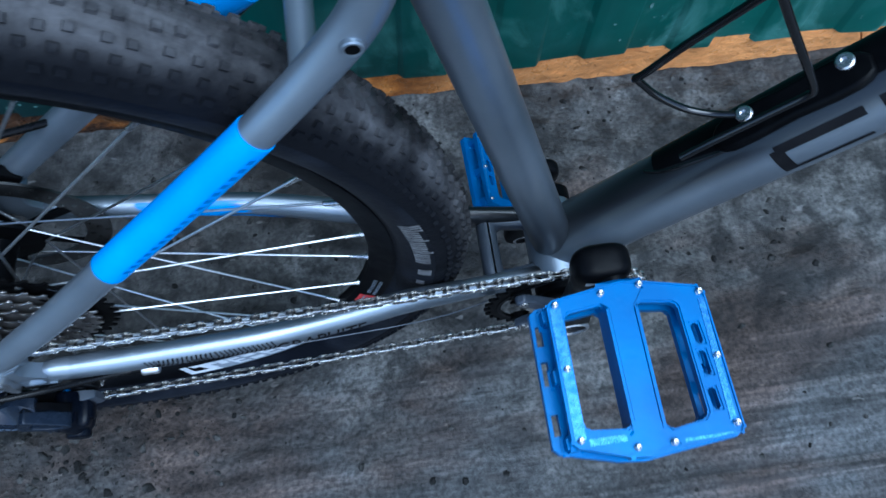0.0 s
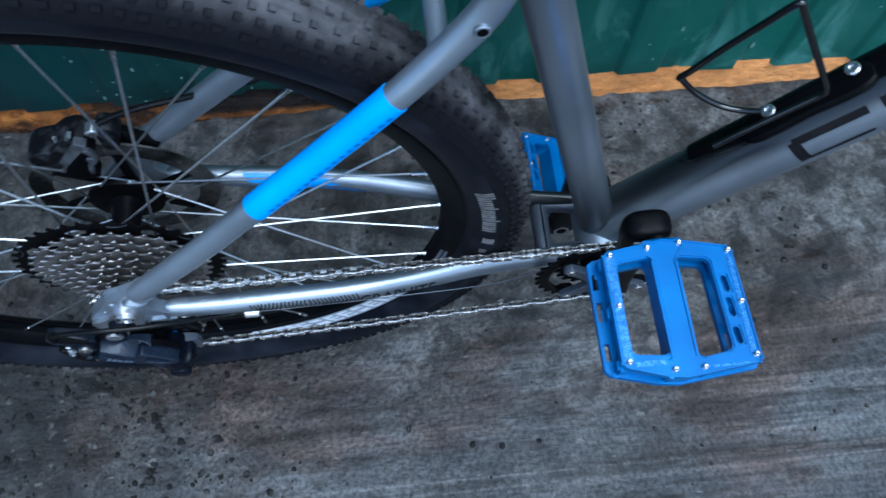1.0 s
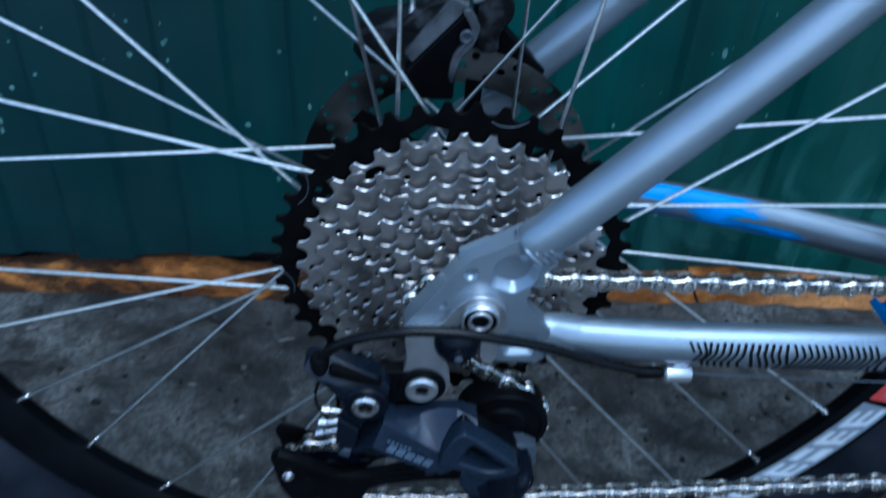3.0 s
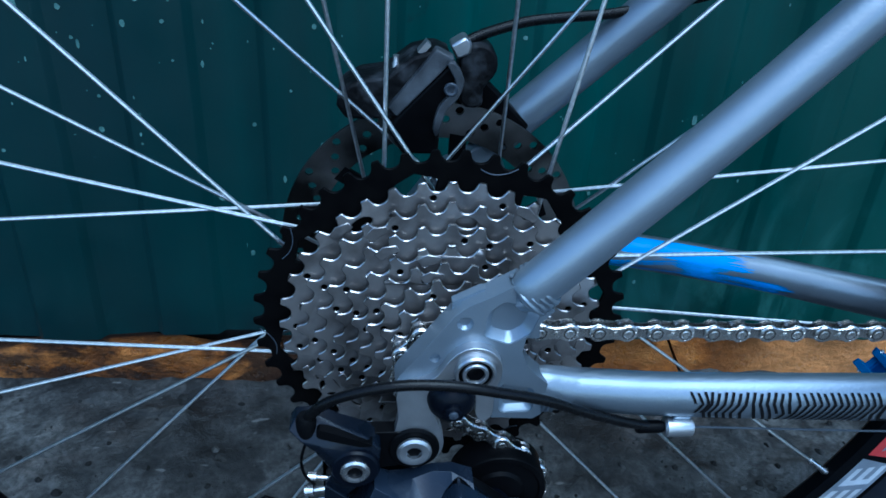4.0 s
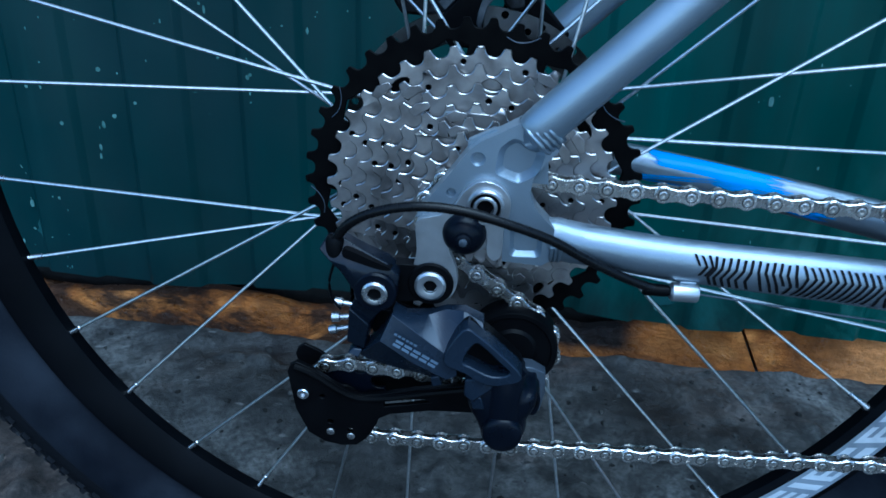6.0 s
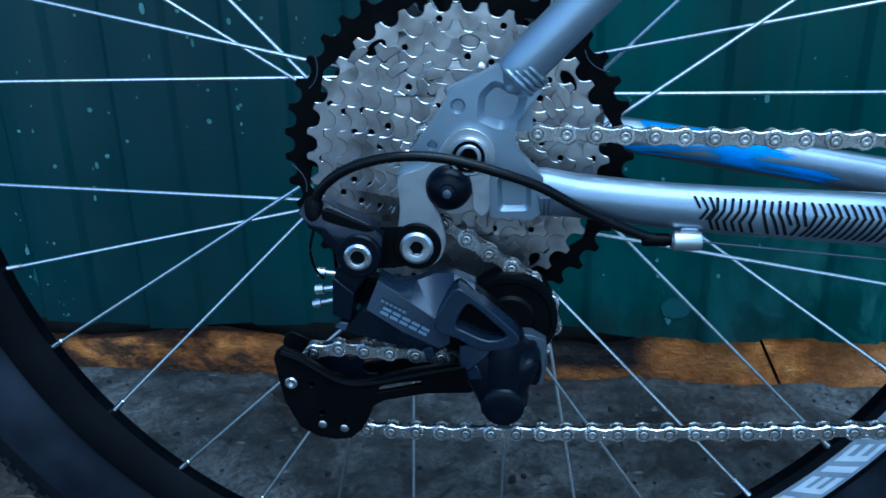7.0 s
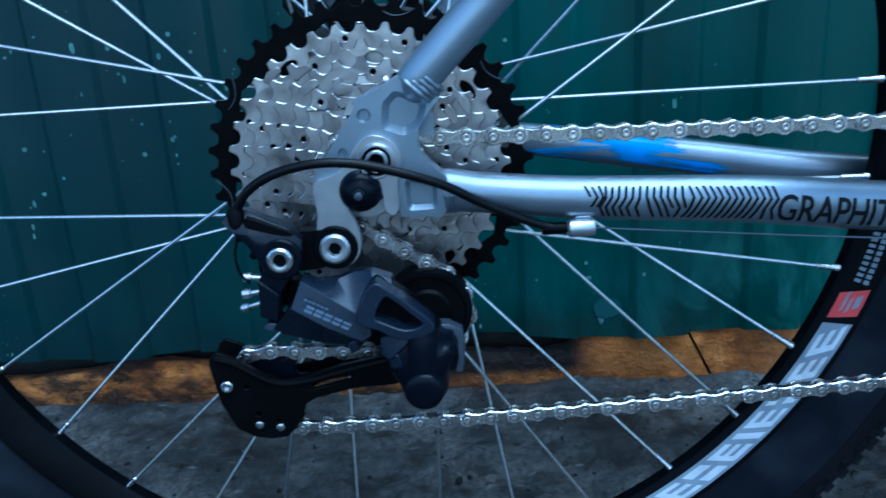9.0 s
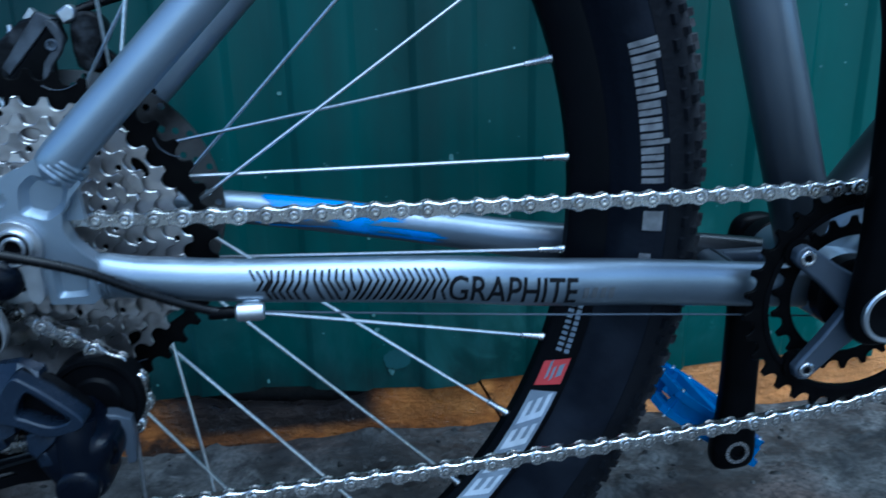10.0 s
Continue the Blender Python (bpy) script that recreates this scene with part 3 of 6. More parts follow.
def build_sheet():
    """Profiled sheet: flat pans and shallow ribs, 115 mm apart, 7 mm deep."""
    prof = []
    x = -2.6
    start = 0.2515
    k0 = math.floor((x - start) / 0.115)
    for k in range(k0, k0 + 52):
        b = start + 0.115 * k
        prof += [(b - 0.0335, 0.0), (b - 0.032, -0.0008), (b - 0.0275, -0.0062), (b - 0.025, -0.0072), (b + 0.025, -0.0072), (b + 0.0275, -0.0062), (b + 0.032, -0.0008), (b + 0.0335, 0.0)]
    zs = [0.05, 0.056, 0.35, 0.8, 1.9]
    lift = lambda x: 0.016 / (1 + math.exp((x - 0.12) / 0.05))
    bm = bmesh.new()
    rows = []
    for d in (0.0, 0.0012):
        for z in zs:
            rows.append([bm.verts.new((px, FY + py + d + (0.0022 * math.sin(px * 9.0 + 1) if z < 0.06 else 0), z + (lift(px) + 0.005 * math.sin(px * 4.1) + 0.003 * math.sin(px * 23) if z < 0.06 else 0))) for px, py in prof])
    n = len(zs)
    for s in (0, n):
        for a, b in zip(rows[s:s + n - 1], rows[s + 1:s + n]):
            for i in range(len(prof) - 1):
                bm.faces.new((a[i], a[i + 1], b[i + 1], b[i]))
    for i in range(len(prof) - 1):
        bm.faces.new((rows[0][i], rows[0][i + 1], rows[n][i + 1], rows[n][i]))
    bmesh.ops.recalc_face_normals(bm, faces=bm.faces)
    me = bpy.data.meshes.new("sheet")
    bm.to_mesh(me)
    bm.free()
    me.materials.append(FENCE)
    finish(me, 45)
    ob = new("sheet", me)
    ob.parent = fence
    tagged(ob, "dark green painted profiled metal sheet")


build_sheet()


def build_board(x0, x1, seed):
    """A rough plank whose upper edge is broken away here and there and slopes back under the sheet."""
    bm = bmesh.new()
    n = max(8, int((x1 - x0) / 0.006))
    rows = []
    nz = lambda x, f, k: noise.noise(Vector((x * f, seed * 3.7 + k, k)))
    for i in range(n + 1):
        x = x0 + (x1 - x0) * i / n
        broken = max(0.0, nz(x, 5.0, 1) + 0.12) * (1.0 if x < 0.02 else 0.3)
        dip = 0.020 / (1 + math.exp((x - 0.165) / 0.008)) / (1 + math.exp((-0.03 - x) / 0.02))
        top = 0.064 - dip - 0.075 * min(0.42, broken) + 0.003 * nz(x, 40, 2) + 0.0015 * nz(x, 110, 3)
        w = 0.004 * nz(x, 7, 5)
        u = [0.0022 * nz(x, 55, 6 + k) for k in range(5)]
        rows.append([bm.verts.new((c[0] + 0.5 * (0.045 - c[2]), c[1], c[2])) for c in ((x, FY + 0.002 + w, -0.03), (x, FY + 0.002 + w + u[0], 0.0), (x, FY + 0.002 + w + u[1], 0.016), (x, FY + 0.003 + w + u[2], 0.03), (x, FY + 0.0035 + w + u[3], top - 0.009), (x, FY + 0.008 + w + u[4], top), (x, FY + 0.030, top - 0.004), (x, FY + 0.030, -0.03))])
    m = len(rows[0])
    for a, b in zip(rows, rows[1:]):
        for k in range(m):
            bm.faces.new((a[k], a[(k + 1) % m], b[(k + 1) % m], b[k]))
    bm.faces.new(rows[0])
    bm.faces.new(rows[-1])
    bmesh.ops.recalc_face_normals(bm, faces=bm.faces)
    me = bpy.data.meshes.new("board")
    bm.to_mesh(me)
    bm.free()
    me.materials.append(BOARD)
    finish(me, 40)
    ob = new("board", me)
    ob.parent = fence
    tagged(ob, "weathered orange-brown wet wooden board")


for i, (a, b) in enumerate(((-2.5, -0.62), (-0.617, 0.2862), (0.2896, 0.95), (0.953, 2.9))):
    build_board(a, b, 3 + i)

# backing added behind the board, dark in place of the gap's shade
bm = bmesh.new()
bmesh.ops.create_cube(bm, size=1.0, matrix=Matrix.Translation((0, FY + 0.065, 0.035)) @ Matrix.Diagonal((5.2, 0.03, 0.16, 1)))
me = bpy.data.meshes.new("soil_bank")
bm.to_mesh(me)
bm.free()
me.materials.append(GAPDARK)
ob = new("soil_bank", me)
ob.parent = fence
tagged(ob, "dark backing added for the shade in the gap behind the board")

# pale dried splashes on the sheet
bm = bmesh.new()
rng = random.Random(7)
for i in range(820):
    x = rng.uniform(-0.75, 0.95) if i < 380 else rng.uniform(-0.7, 0.0)
    z = 0.07 + 0.75 * rng.random() ** 1.5
    rr = 0.0007 + 0.0021 * rng.random() ** 3
    k = (x - 0.2515 + 0.0575) % 0.115 - 0.0575
    y = FY - (0.0072 if abs(k) < 0.026 else 0.0) - 0.0006
    if 0.021 < abs(k) < 0.036:
        continue
    st = rng.choice((1.0, 1.0, 1.4, 2.2))
    vs = [bm.verts.new((x + rr * math.cos(a) * (0.8 + 0.4 * rng.random()), y, z + rr * st * math.sin(a) * (0.8 + 0.4 * rng.random()))) for a in [j * math.pi / 4 for j in range(8)]]
    bm.faces.new(vs)
for x, z, r in ((0.196, 0.088, 0.0125), (-0.455, 0.113, 0.017), (-0.437, 0.106, 0.012)):
    outer = [bm.verts.new((x + r * (1.15 + rng.uniform(-0.12, 0.12)) * math.cos(a), FY - 0.0006, z + r * (0.95 + rng.uniform(-0.14, 0.14)) * math.sin(a))) for a in [j * math.pi / 14 for j in range(28)]]
    bm.faces.new(outer).material_index = 1
me = bpy.data.meshes.new("splash")
bm.to_mesh(me)
bm.free()
me.materials.append(FENCESMUDGE)
me.materials.append(DAUB)
ob = new("splash", me)
ob.parent = fence
tagged(ob, "small pale dried splashes on the sheet", kind="stuff")

# ---- bicycle ----
bike = tagged(new("bicycle"), "graphite grey mountain bike with blue pedals beside the fence", "bicycle")

# frame
BB = (430.0, 0.0, -50.0)
bm = lathe(bmesh.new(), [(17, -36), (21, -35), (22, -30), (22, 30), (21, 35), (17, 36)], BB, 36)
frame_part = part("frame", bm, GRAPHITE, bike, "graphite grey metallic painted aluminium frame")

st_rows = [(416.5 - 0.303 * z, 0, z, r, r) for z, r in ((-50, 17.5), (0, 17), (90, 16.5), (200, 15.8), (300, 15.4), (430, 15.4))]
seat_tube = part("seat_tube", Sweep(spl(st_rows, 4), (1, 0, 0)).build(bmesh.new(), 28), fade_paint(GRAPHITE, "graphite_black_foot", (0, 0, -1), -0.54, -0.32, (0.02, 0.023, 0.028)), frame_part, "graphite tube fading darker at its foot")
DA = radians(50.5)
DD = Vector((math.cos(DA), 0, math.sin(DA)))
dt_rows = [(BB[0] + DD.x * s, 0, BB[2] + 4 + DD.z * s, ra, rb) for s, ra, rb in ((0, 22, 27), (60, 25, 27), (140, 28, 27), (230, 30, 28), (330, 30, 28), (460, 29, 28))]
DT = Sweep(spl(dt_rows, 4), (-0.77, 0, 0.64))
DN = Vector((-DD.z, 0, DD.x))
dt0 = DN.dot(Vector((BB[0] * 0.001, 0, HUB + (BB[2] + 4) * 0.001)))
down_tube = part("down_tube", DT.build(bmesh.new(), 32), fade_paint(GRAPHITE, "graphite_black_top", DN, dt0 + 0.011, dt0 + 0.026), frame_part, "graphite tube fading to black on top")

cs_pts = [(37, -63, -5.2, 8.2, 6.8), (46, -63, -6, 9.7, 8.4), (70, -62, -9, 10, 9), (105, -60.5, -13, 10.5, 9), (190, -56, -19.8, 11.9, 9.4), (250, -47, -28.7, 12.7, 9.6), (300, -38, -35.3, 13, 9), (345, -33, -41, 13, 8), (385, -29, -46, 13, 8), (420, -26, -50, 13, 9)]
ss_pts = [(27.5, -67, 46.5, 7.6, 6.0), (31, -67.8, 50, 8.9, 7.8), (60, -66, 79, 9, 8.5), (100, -63, 119, 9, 8.5), (150, -57, 170, 9, 8.5), (195, -49, 212, 9, 8.5), (240, -41, 256, 9.2, 8.5), (272, -33, 288, 9.5, 8.5), (294, -28, 318, 9.5, 8.5), (304, -24, 352, 9, 8), (303, -19, 392, 8, 7)]


def mirror(rows):
    return [(r[0], -r[1], *r[2:]) for r in rows]


CS = Sweep(spl(cs_pts, 5))
SS = Sweep(spl([(x, y, z, ra * 1.06, rb * 1.06) for x, y, z, ra, rb in ss_pts], 5))
far_cs = [(28, 63, 0, 5, 4.5), (36, 63.2, 0, 8, 6.6), (46, 63, -1, 9.7, 8.4), (70, 62, -4.5, 10, 9), (105, 60.5, -9, 10.3, 9), (150, 59.5, -16.2, 10.8, 9), (200, 56, -24, 11.2, 9), (256, 47, -32.5, 12, 9.5), (300, 38, -37, 12.8, 9), (345, 33, -41.5, 13, 8), (385, 29, -46, 13, 8), (420, 26, -50, 13, 9)]
CSF = Sweep(spl(far_cs, 5))
SSF = Sweep(spl([(x - 1.5, y, z + 1.5, ra * 1.18, rb * 1.18) for x, y, z, ra, rb in mirror(ss_pts)], 5))
CSPAINT = fade_paint(GRAPHITE, "graphite_black_end", (1, 0, 0), 0.372, 0.412)
CSFPAINT = fade_paint(GRAPHITE, "graphite_black_far_end", (1, 0, 0), 0.245, 0.305)
for sw, nm, pt in ((CS, "chain_stay", CSPAINT), (CSF, "chain_stay", CSFPAINT), (SS, "seat_stay", GRAPHITE), (SSF, "seat_stay", GRAPHITE)):
    part(nm, sw.build(bmesh.new(), 24), pt, frame_part)
# bridge behind the bottom bracket
part("stay_bridge", flat(bmesh.new(), [(368, -31), (428, -27), (428, 27), (368, 31)], -56, -40, [[(384, -19), (410, -16), (410, 16), (384, 19)]]), COVERGREY, frame_part, "dull grey bridge between the stays", bevel=6, segs=4)

# bridge between the seat stays over the tyre
part("seat_stay_bridge", Sweep(spl([(266, -34, 281, 8.2, 8.2), (266, -24, 281.5, 6.6, 6.6), (266, 0, 282, 6.4, 6.4), (266, 24, 281.5, 6.6, 6.6), (266, 34, 281, 8.2, 8.2)], 4), (0, 0, 1)).build(bmesh.new(), 20), GRAPHITE, frame_part, "round graphite bridge over the tyre")

# blue band on both seat stays, with a row of faint dark marks
for sw, s in ((SS, 1), (SSF, -1)):
    i0, i1 = sw.u_at(143), sw.u_at(240)
    rr = []
    for k in range(25):
        u = i0 + (i1 - i0) * k / 24
        c = (sw.at(u, 0) + sw.at(u, math.pi)) / 2
        k0 = 0.45 + 9.3 * (1.06 if s > 0 else 1.18)
        rr.append((c.x, c.y, c.z, k0, k0 - 0.5))
    part("blue_band", Sweep(rr).build(bmesh.new(), 24), BLUE, frame_part, "bright blue painted band")
bm = bmesh.new()
for k in range(17):
    x = 152 + k * 5
    SS.band(bm, [(x, 84), (x + 2.6, 84), (x + 3.4, 98), (x + 0.8, 98)], 1.15, 2)
part("band_mark", bm, mat("blue_mark", (0.0, 0.12, 0.4), None, 0.5), frame_part, "small dark blue marks")

part("eyelet", lathe(bmesh.new(), [(3.2, -33), (5.0, -33), (5.0, -36.4), (4.4, -37.0), (3.2, -36.8)], (287, -3.2, 307.5), 24, closed=True), GRAPHITE, frame_part, "rack eyelet")
part("eyelet_hole", lathe(bmesh.new(), [(3.4, -33), (3.4, -36.6), (0.05, -36.6)], (287, -3.2, 307.5), 16), BLACK, frame_part)

# blue brush mark on the far chain stay
bm = bmesh.new()
rng = random.Random(19)
for k in range(22):
    ph = 14 + 2.6 * k
    x0, x1 = 97 + 0.25 * k + rng.uniform(0, 5), 182 - 0.055 * (k - 6) ** 2 + rng.uniform(-10, 8)
    CSF.band(bm, [(x0, ph), (x1, ph + 1.5), (x1 - 4, ph + 4.4), (x0 + 3, ph + 3.0)], 0.3 + 0.004 * k, 2)
for x0, p0, x1, p1, wide in ((92, 126, 152, 74, 13), (104, 137, 162, 112, 6), (143, 96, 172, 94, 50), (163, 102, 213, 104, 17), (150, 124, 211, 126, 12), (186, 112, 205, 114, 12), (132, 66, 190, 70, 14)):
    n = max(3, int(wide / 2.4))
    for k in range(n):
        d = wide * ((k + 0.5) / n - 0.5)
        a, b = x0 + rng.uniform(-5, 5) + 0.2 * d, x1 + rng.uniform(-9, 5) - 0.12 * d
        h = 0.62 * wide / n
        CSF.band(bm, [(a, p0 + d - h * 0.4), (b, p1 + d - h), (b - 3, p1 + d + h), (a + 3, p0 + d + h * 0.4)], 0.3 + 0.003 * k, 3)
part("blue_mark", bm, BLUE, frame_part, "bright blue brush-like mark")

# printed chevrons and letter bars on the near chain stay
def chevrons(bm):
    """Three tiers of slanted strokes that bend where they meet."""

    def bend(i, first, last):
        return 0.5 * (math.tanh((i - first) / 0.7) - math.tanh((i - last) / 0.7))

    for i in range(28):
        x = 104 + 3.35 * i
        lean_a = 2.8 - 3.2 * bend(i, 2.5, 14.5)
        lean_b = -2.7 + 5.6 * bend(i, 8.5, 14.5)
        lean_c = 2.8 - 5.6 * bend(i, 12.5, 26)
        top = 47 + 2.5 * (i % 3 == 1)
        w = 1.3
        CS.band(bm, [(x, top), (x + w, top), (x + lean_a + w, 76.5), (x + lean_a, 76.5)], 0.3, 3)
        if i < 1:
            continue
        x += lean_a
        w = 1.55
        CS.band(bm, [(x, 76.5), (x + w, 76.5), (x + lean_b + w, 103), (x + lean_b, 103)], 0.3, 3)
        if i < 3 or i in (12, 14):
            continue
        x += lean_b
        CS.band(bm, [(x, 103), (x + w, 103), (x + lean_c + w, 133), (x + lean_c, 133)], 0.3, 3)


chevrons(bm := bmesh.new())
part("chevron_print", bm, INK, frame_part, "black chevron print")


def lettering(body, sweep, x0, x1, top, foot, off=0.32, lean=0.0):
    """A printed word laid round a tube from x0 to x1, its height between two angles."""
    cu = bpy.data.curves.new("lettering", "FONT")
    cu.body, cu.resolution_u, cu.offset = body, 3, 0.012
    ob = new("lettering", cu)
    me = bpy.data.meshes.new_from_object(ob.evaluated_get(bpy.context.evaluated_depsgraph_get()))
    bpy.data.objects.remove(ob)
    bm = bmesh.new()
    bm.from_mesh(me)
    lo, hi = (min(v.co.y for v in bm.verts), max(v.co.y for v in bm.verts))
    le, ri = (min(v.co.x for v in bm.verts), max(v.co.x for v in bm.verts))
    for k in range(1, 7):
        bmesh.ops.bisect_plane(bm, geom=[*bm.verts, *bm.edges, *bm.faces], plane_co=(0, lo + (hi - lo) * k / 7, 0), plane_no=(0, 1, 0))
    for v in bm.verts:
        u, w = (v.co.x - le) / (ri - le), (v.co.y - lo) / (hi - lo)
        v.co = sweep.at(sweep.u_at(x0 + (x1 - x0) * u + lean * w), radians(foot + (top - foot) * w), off)
    return bm


part("print_word", lettering("GRAPHITE", CS, 199, 267, 66, 134, lean=-0.9), INK, frame_part, "slim black printed capitals")
bm = bmesh.new()
for i in range(4):
    x = 270 + 5 * i
    CS.band(bm, [(x, 90), (x + 3, 90), (x + 3, 118), (x, 118)], 0.3, 3)
part("print_mark", bm, INKSOFT, frame_part, "faint grey printed bars")

# down tube: printed bars on its side, black guard under the bottle cage
bm = bmesh.new()


def dt_x(s):
    return BB[0] + DD.x * s


for s0, s1, p0, p1 in ((203, 260, 39, 52), (199, 208, 45, 88), (207, 256, 82, 88), (270, 330, 37, 50), (270, 279, 50, 86), (278, 326, 80, 86), (340, 400, 38, 49), (340, 348, 49, 84), (410, 460, 38, 49)):
    DT.band(bm, [(dt_x(s0), p0), (dt_x(s1), p0), (dt_x(s1), p1), (dt_x(s0), p1)], 0.35, 3)
part("print_mark", bm, INK, frame_part, "black printed bars")
bm = bmesh.new()
DT.band(bm, [(dt_x(118), -62), (dt_x(190), -62), (dt_x(190), 16), (dt_x(122), -6)], 1.0, 10)
DT.band(bm, [(dt_x(190), -62), (dt_x(330), -62), (dt_x(330), 13), (dt_x(190), 14)], 1.0, 12)
part("guard_strip", bm, BLACK, frame_part, "black glossy guard strip")
lip = [DT.at(DT.u_at(dt_x(q)), radians(ph), 0.9) for q, ph in ((114, -14), (124, -3), (140, 6), (170, 14), (200, 16), (235, 15), (262, 10), (274, 2))]
part("guard_lip", tube(bmesh.new(), [tuple(v) for v in lip], 1.3, 8, 5), GLOSS, frame_part, "rounded glossy edge of the guard")

# dropouts, hanger and welds
drop = [(-23, 4.5), (-21, 8.5), (-11.5, 21.5), (-5.5, 30), (0, 38), (5, 42.3), (14, 47), (24, 53), (39, 40), (33, 33), (29, 27), (28, 20), (30.5, 13), (35, 8), (40.5, 3), (39.5, -13.5), (36, -16), (18, -15), (16, -2), (11, 4), (0, 5), (-12, 2.5)]
pocket = corners([(11.5, 27.5), (12.8, 39.5), (19, 45), (33.5, 38.5), (30.5, 28.5), (22.5, 23.5)], 2.6)
pocket2 = corners([(20.5, 3.5), (35.5, 0.5), (35.5, -12), (21, -12.5)], 2.8)
bm = plate(bmesh.new(), drop, -71, -60, [pocket, pocket2, circle(4, 34, 3.3, 18), circle(-7.2, 17.3, 2.2, 14)])
dropout = part("dropout", bm, GRAPHITE, frame_part, "forged aluminium dropout with recessed pocket", bevel=1.1, segs=2)
for outline, deep, shrink in ((pocket, 4.6, 0.68), (circle(4, 34, 3.4, 18), 2.0, 0.66), (circle(-7.2, 17.3, 2.3, 14), 2.0, 0.7), (pocket2, 3.2, 0.72)):
    cx, cz = sum(q[0] for q in outline) / len(outline), sum(q[1] for q in outline) / len(outline)
    bm = bmesh.new()
    rings = [[bm.verts.new((cx + (x - cx) * f, y, cz + (z - cz) * f)) for x, z in outline] for y, f in ((-61, 1.12), (-70.2, 1.10), (-70.5, 1.03), (-70.9 + deep, shrink))]
    for a, b in zip(rings, rings[1:]):
        for k in range(len(a)):
            bm.faces.new((a[k], a[(k + 1) % len(a)], b[(k + 1) % len(a)], b[k]))
    bm.faces.new(rings[-1])
    bm.faces.new(rings[0])
    part("recess", bm, GRAPHITE, frame_part, angle=30)
part("dropout_back", plate(bmesh.new(), [(-1, 24), (-1, 40), (10, 46), (34, 46), (36, 22), (10, 22)], -64.6, -60.5), GRAPHITE, frame_part)
part("dropout_back", plate(bmesh.new(), [(18, 4), (40, 4), (40, -13), (18, -13)], -65, -61), GRAPHITE, frame_part)
part("dropout", plate(bmesh.new(), [(x, z) for x, z in drop], 60, 70), GRAPHITE, frame_part, bevel=0.9)
d0 = Vector((0.70, 0, 0.715))
for k in range(4):
    c = Vector((28.5, -66.2, 45.0)) + d0 * (2.4 * k)
    rows = []
    for j in range(25):
        a = 2 * math.pi * j / 24
        p = c + Vector((-0.715, 0, 0.70)) * 9.4 * math.cos(a) + Vector((0, 1, 0)) * 8.6 * math.sin(a)
        rr0 = 1.25 + 0.35 * math.sin(j * 2.3 + k * 1.7)
        rows.append((*p, rr0, rr0))
    part("weld_bead", Sweep(rows, d0).build(bmesh.new(), 8, False), GRAPHITE, frame_part)
part("stay_end", Sweep(spl([(36, -64.2, -3.6, 9.4, 6.6), (40, -63.8, -4.5, 10.2, 7.9), (46, -63.1, -5.7, 10.2, 8.5), (54, -62.7, -7.0, 9.9, 8.65), (62, -62.4, -8.0, 9.4, 8.2)], 4)).build(bmesh.new(), 28), GRAPHITE, frame_part)
for k in range(3):
    rows = [(40.0 + 1.9 * k, -63.2 - 9.3 * math.cos(a), -5.2 + 10.2 * math.sin(a), 1.0, 1.0) for a in [radians(-78 + 8.5 * j) for j in range(10)]]
    part("weld_bead", Sweep(rows, (1, 0, 0)).build(bmesh.new(), 8), GRAPHITE, frame_part)
for k in range(5):
    c = Vector((434.0, 0, -27.0 + 0.6 * k)) + Vector((0.2, 0, 0.6)) * k
    rows = [(c.x + 16 * math.cos(2 * math.pi * j / 24), 17.2 * math.sin(2 * math.pi * j / 24), c.z + 2 * math.cos(2 * math.pi * j / 24), 1.8, 1.8) for j in range(25)]
    part("weld_bead", Sweep(rows, (0, 0, 1)).build(bmesh.new(), 8, False), GRAPHITE, frame_part)

hang = [(-22, 4), (-12, 8), (-6, 12), (-2, 19), (3, 24), (9, 25.5), (15.5, 23), (19.5, 17), (19.5, 10), (17.5, 3), (17.5, -9), (14, -13), (10.5, -9), (10, -1), (6, 4), (0, 5.5), (-5, 3), (-7.5, -4), (-5.5, -12), (-2.8, -19), (-2, -27), (-5, -34), (-12, -38), (-19, -37), (-24, -31), (-23.5, -22), (-21.5, -10)]
hanger = part("derailleur_hanger", plate(bmesh.new(), rounded(hang, 3), -75.5, -70.5), ALLOY, frame_part, "grey alloy derailleur hanger", bevel=1.1)
bm = lathe(bmesh.new(), [(8.4, -70), (8.4, -77.4), (7.8, -78.2), (7.0, -78.2), (6.7, -76.6), (5.5, -76.6), (5.3, -77.8), (4.9, -78.2), (4.0, -78.2), (3.7, -77.6), (3.6, -75.7), (0.05, -75.7)], (8.7, 0, 13.8), 36)
part("hanger_bolt", bm, ALLOY, frame_part, "round alloy bolt with deep hexagon socket", angle=25)
part("bolt_socket", lathe(bmesh.new(), [(3.75, -75.6), (3.75, -76.9), (1.9, -76.2), (0.05, -76.0)], (8.7, 0, 13.8), 6), BLACK, frame_part)

part("bolt_groove", lathe(bmesh.new(), [(6.75, -76.4), (6.75, -77.2), (5.4, -77.2), (5.4, -76.4)], (8.7, 0, 13.8), 32, closed=True), BLACK, frame_part)

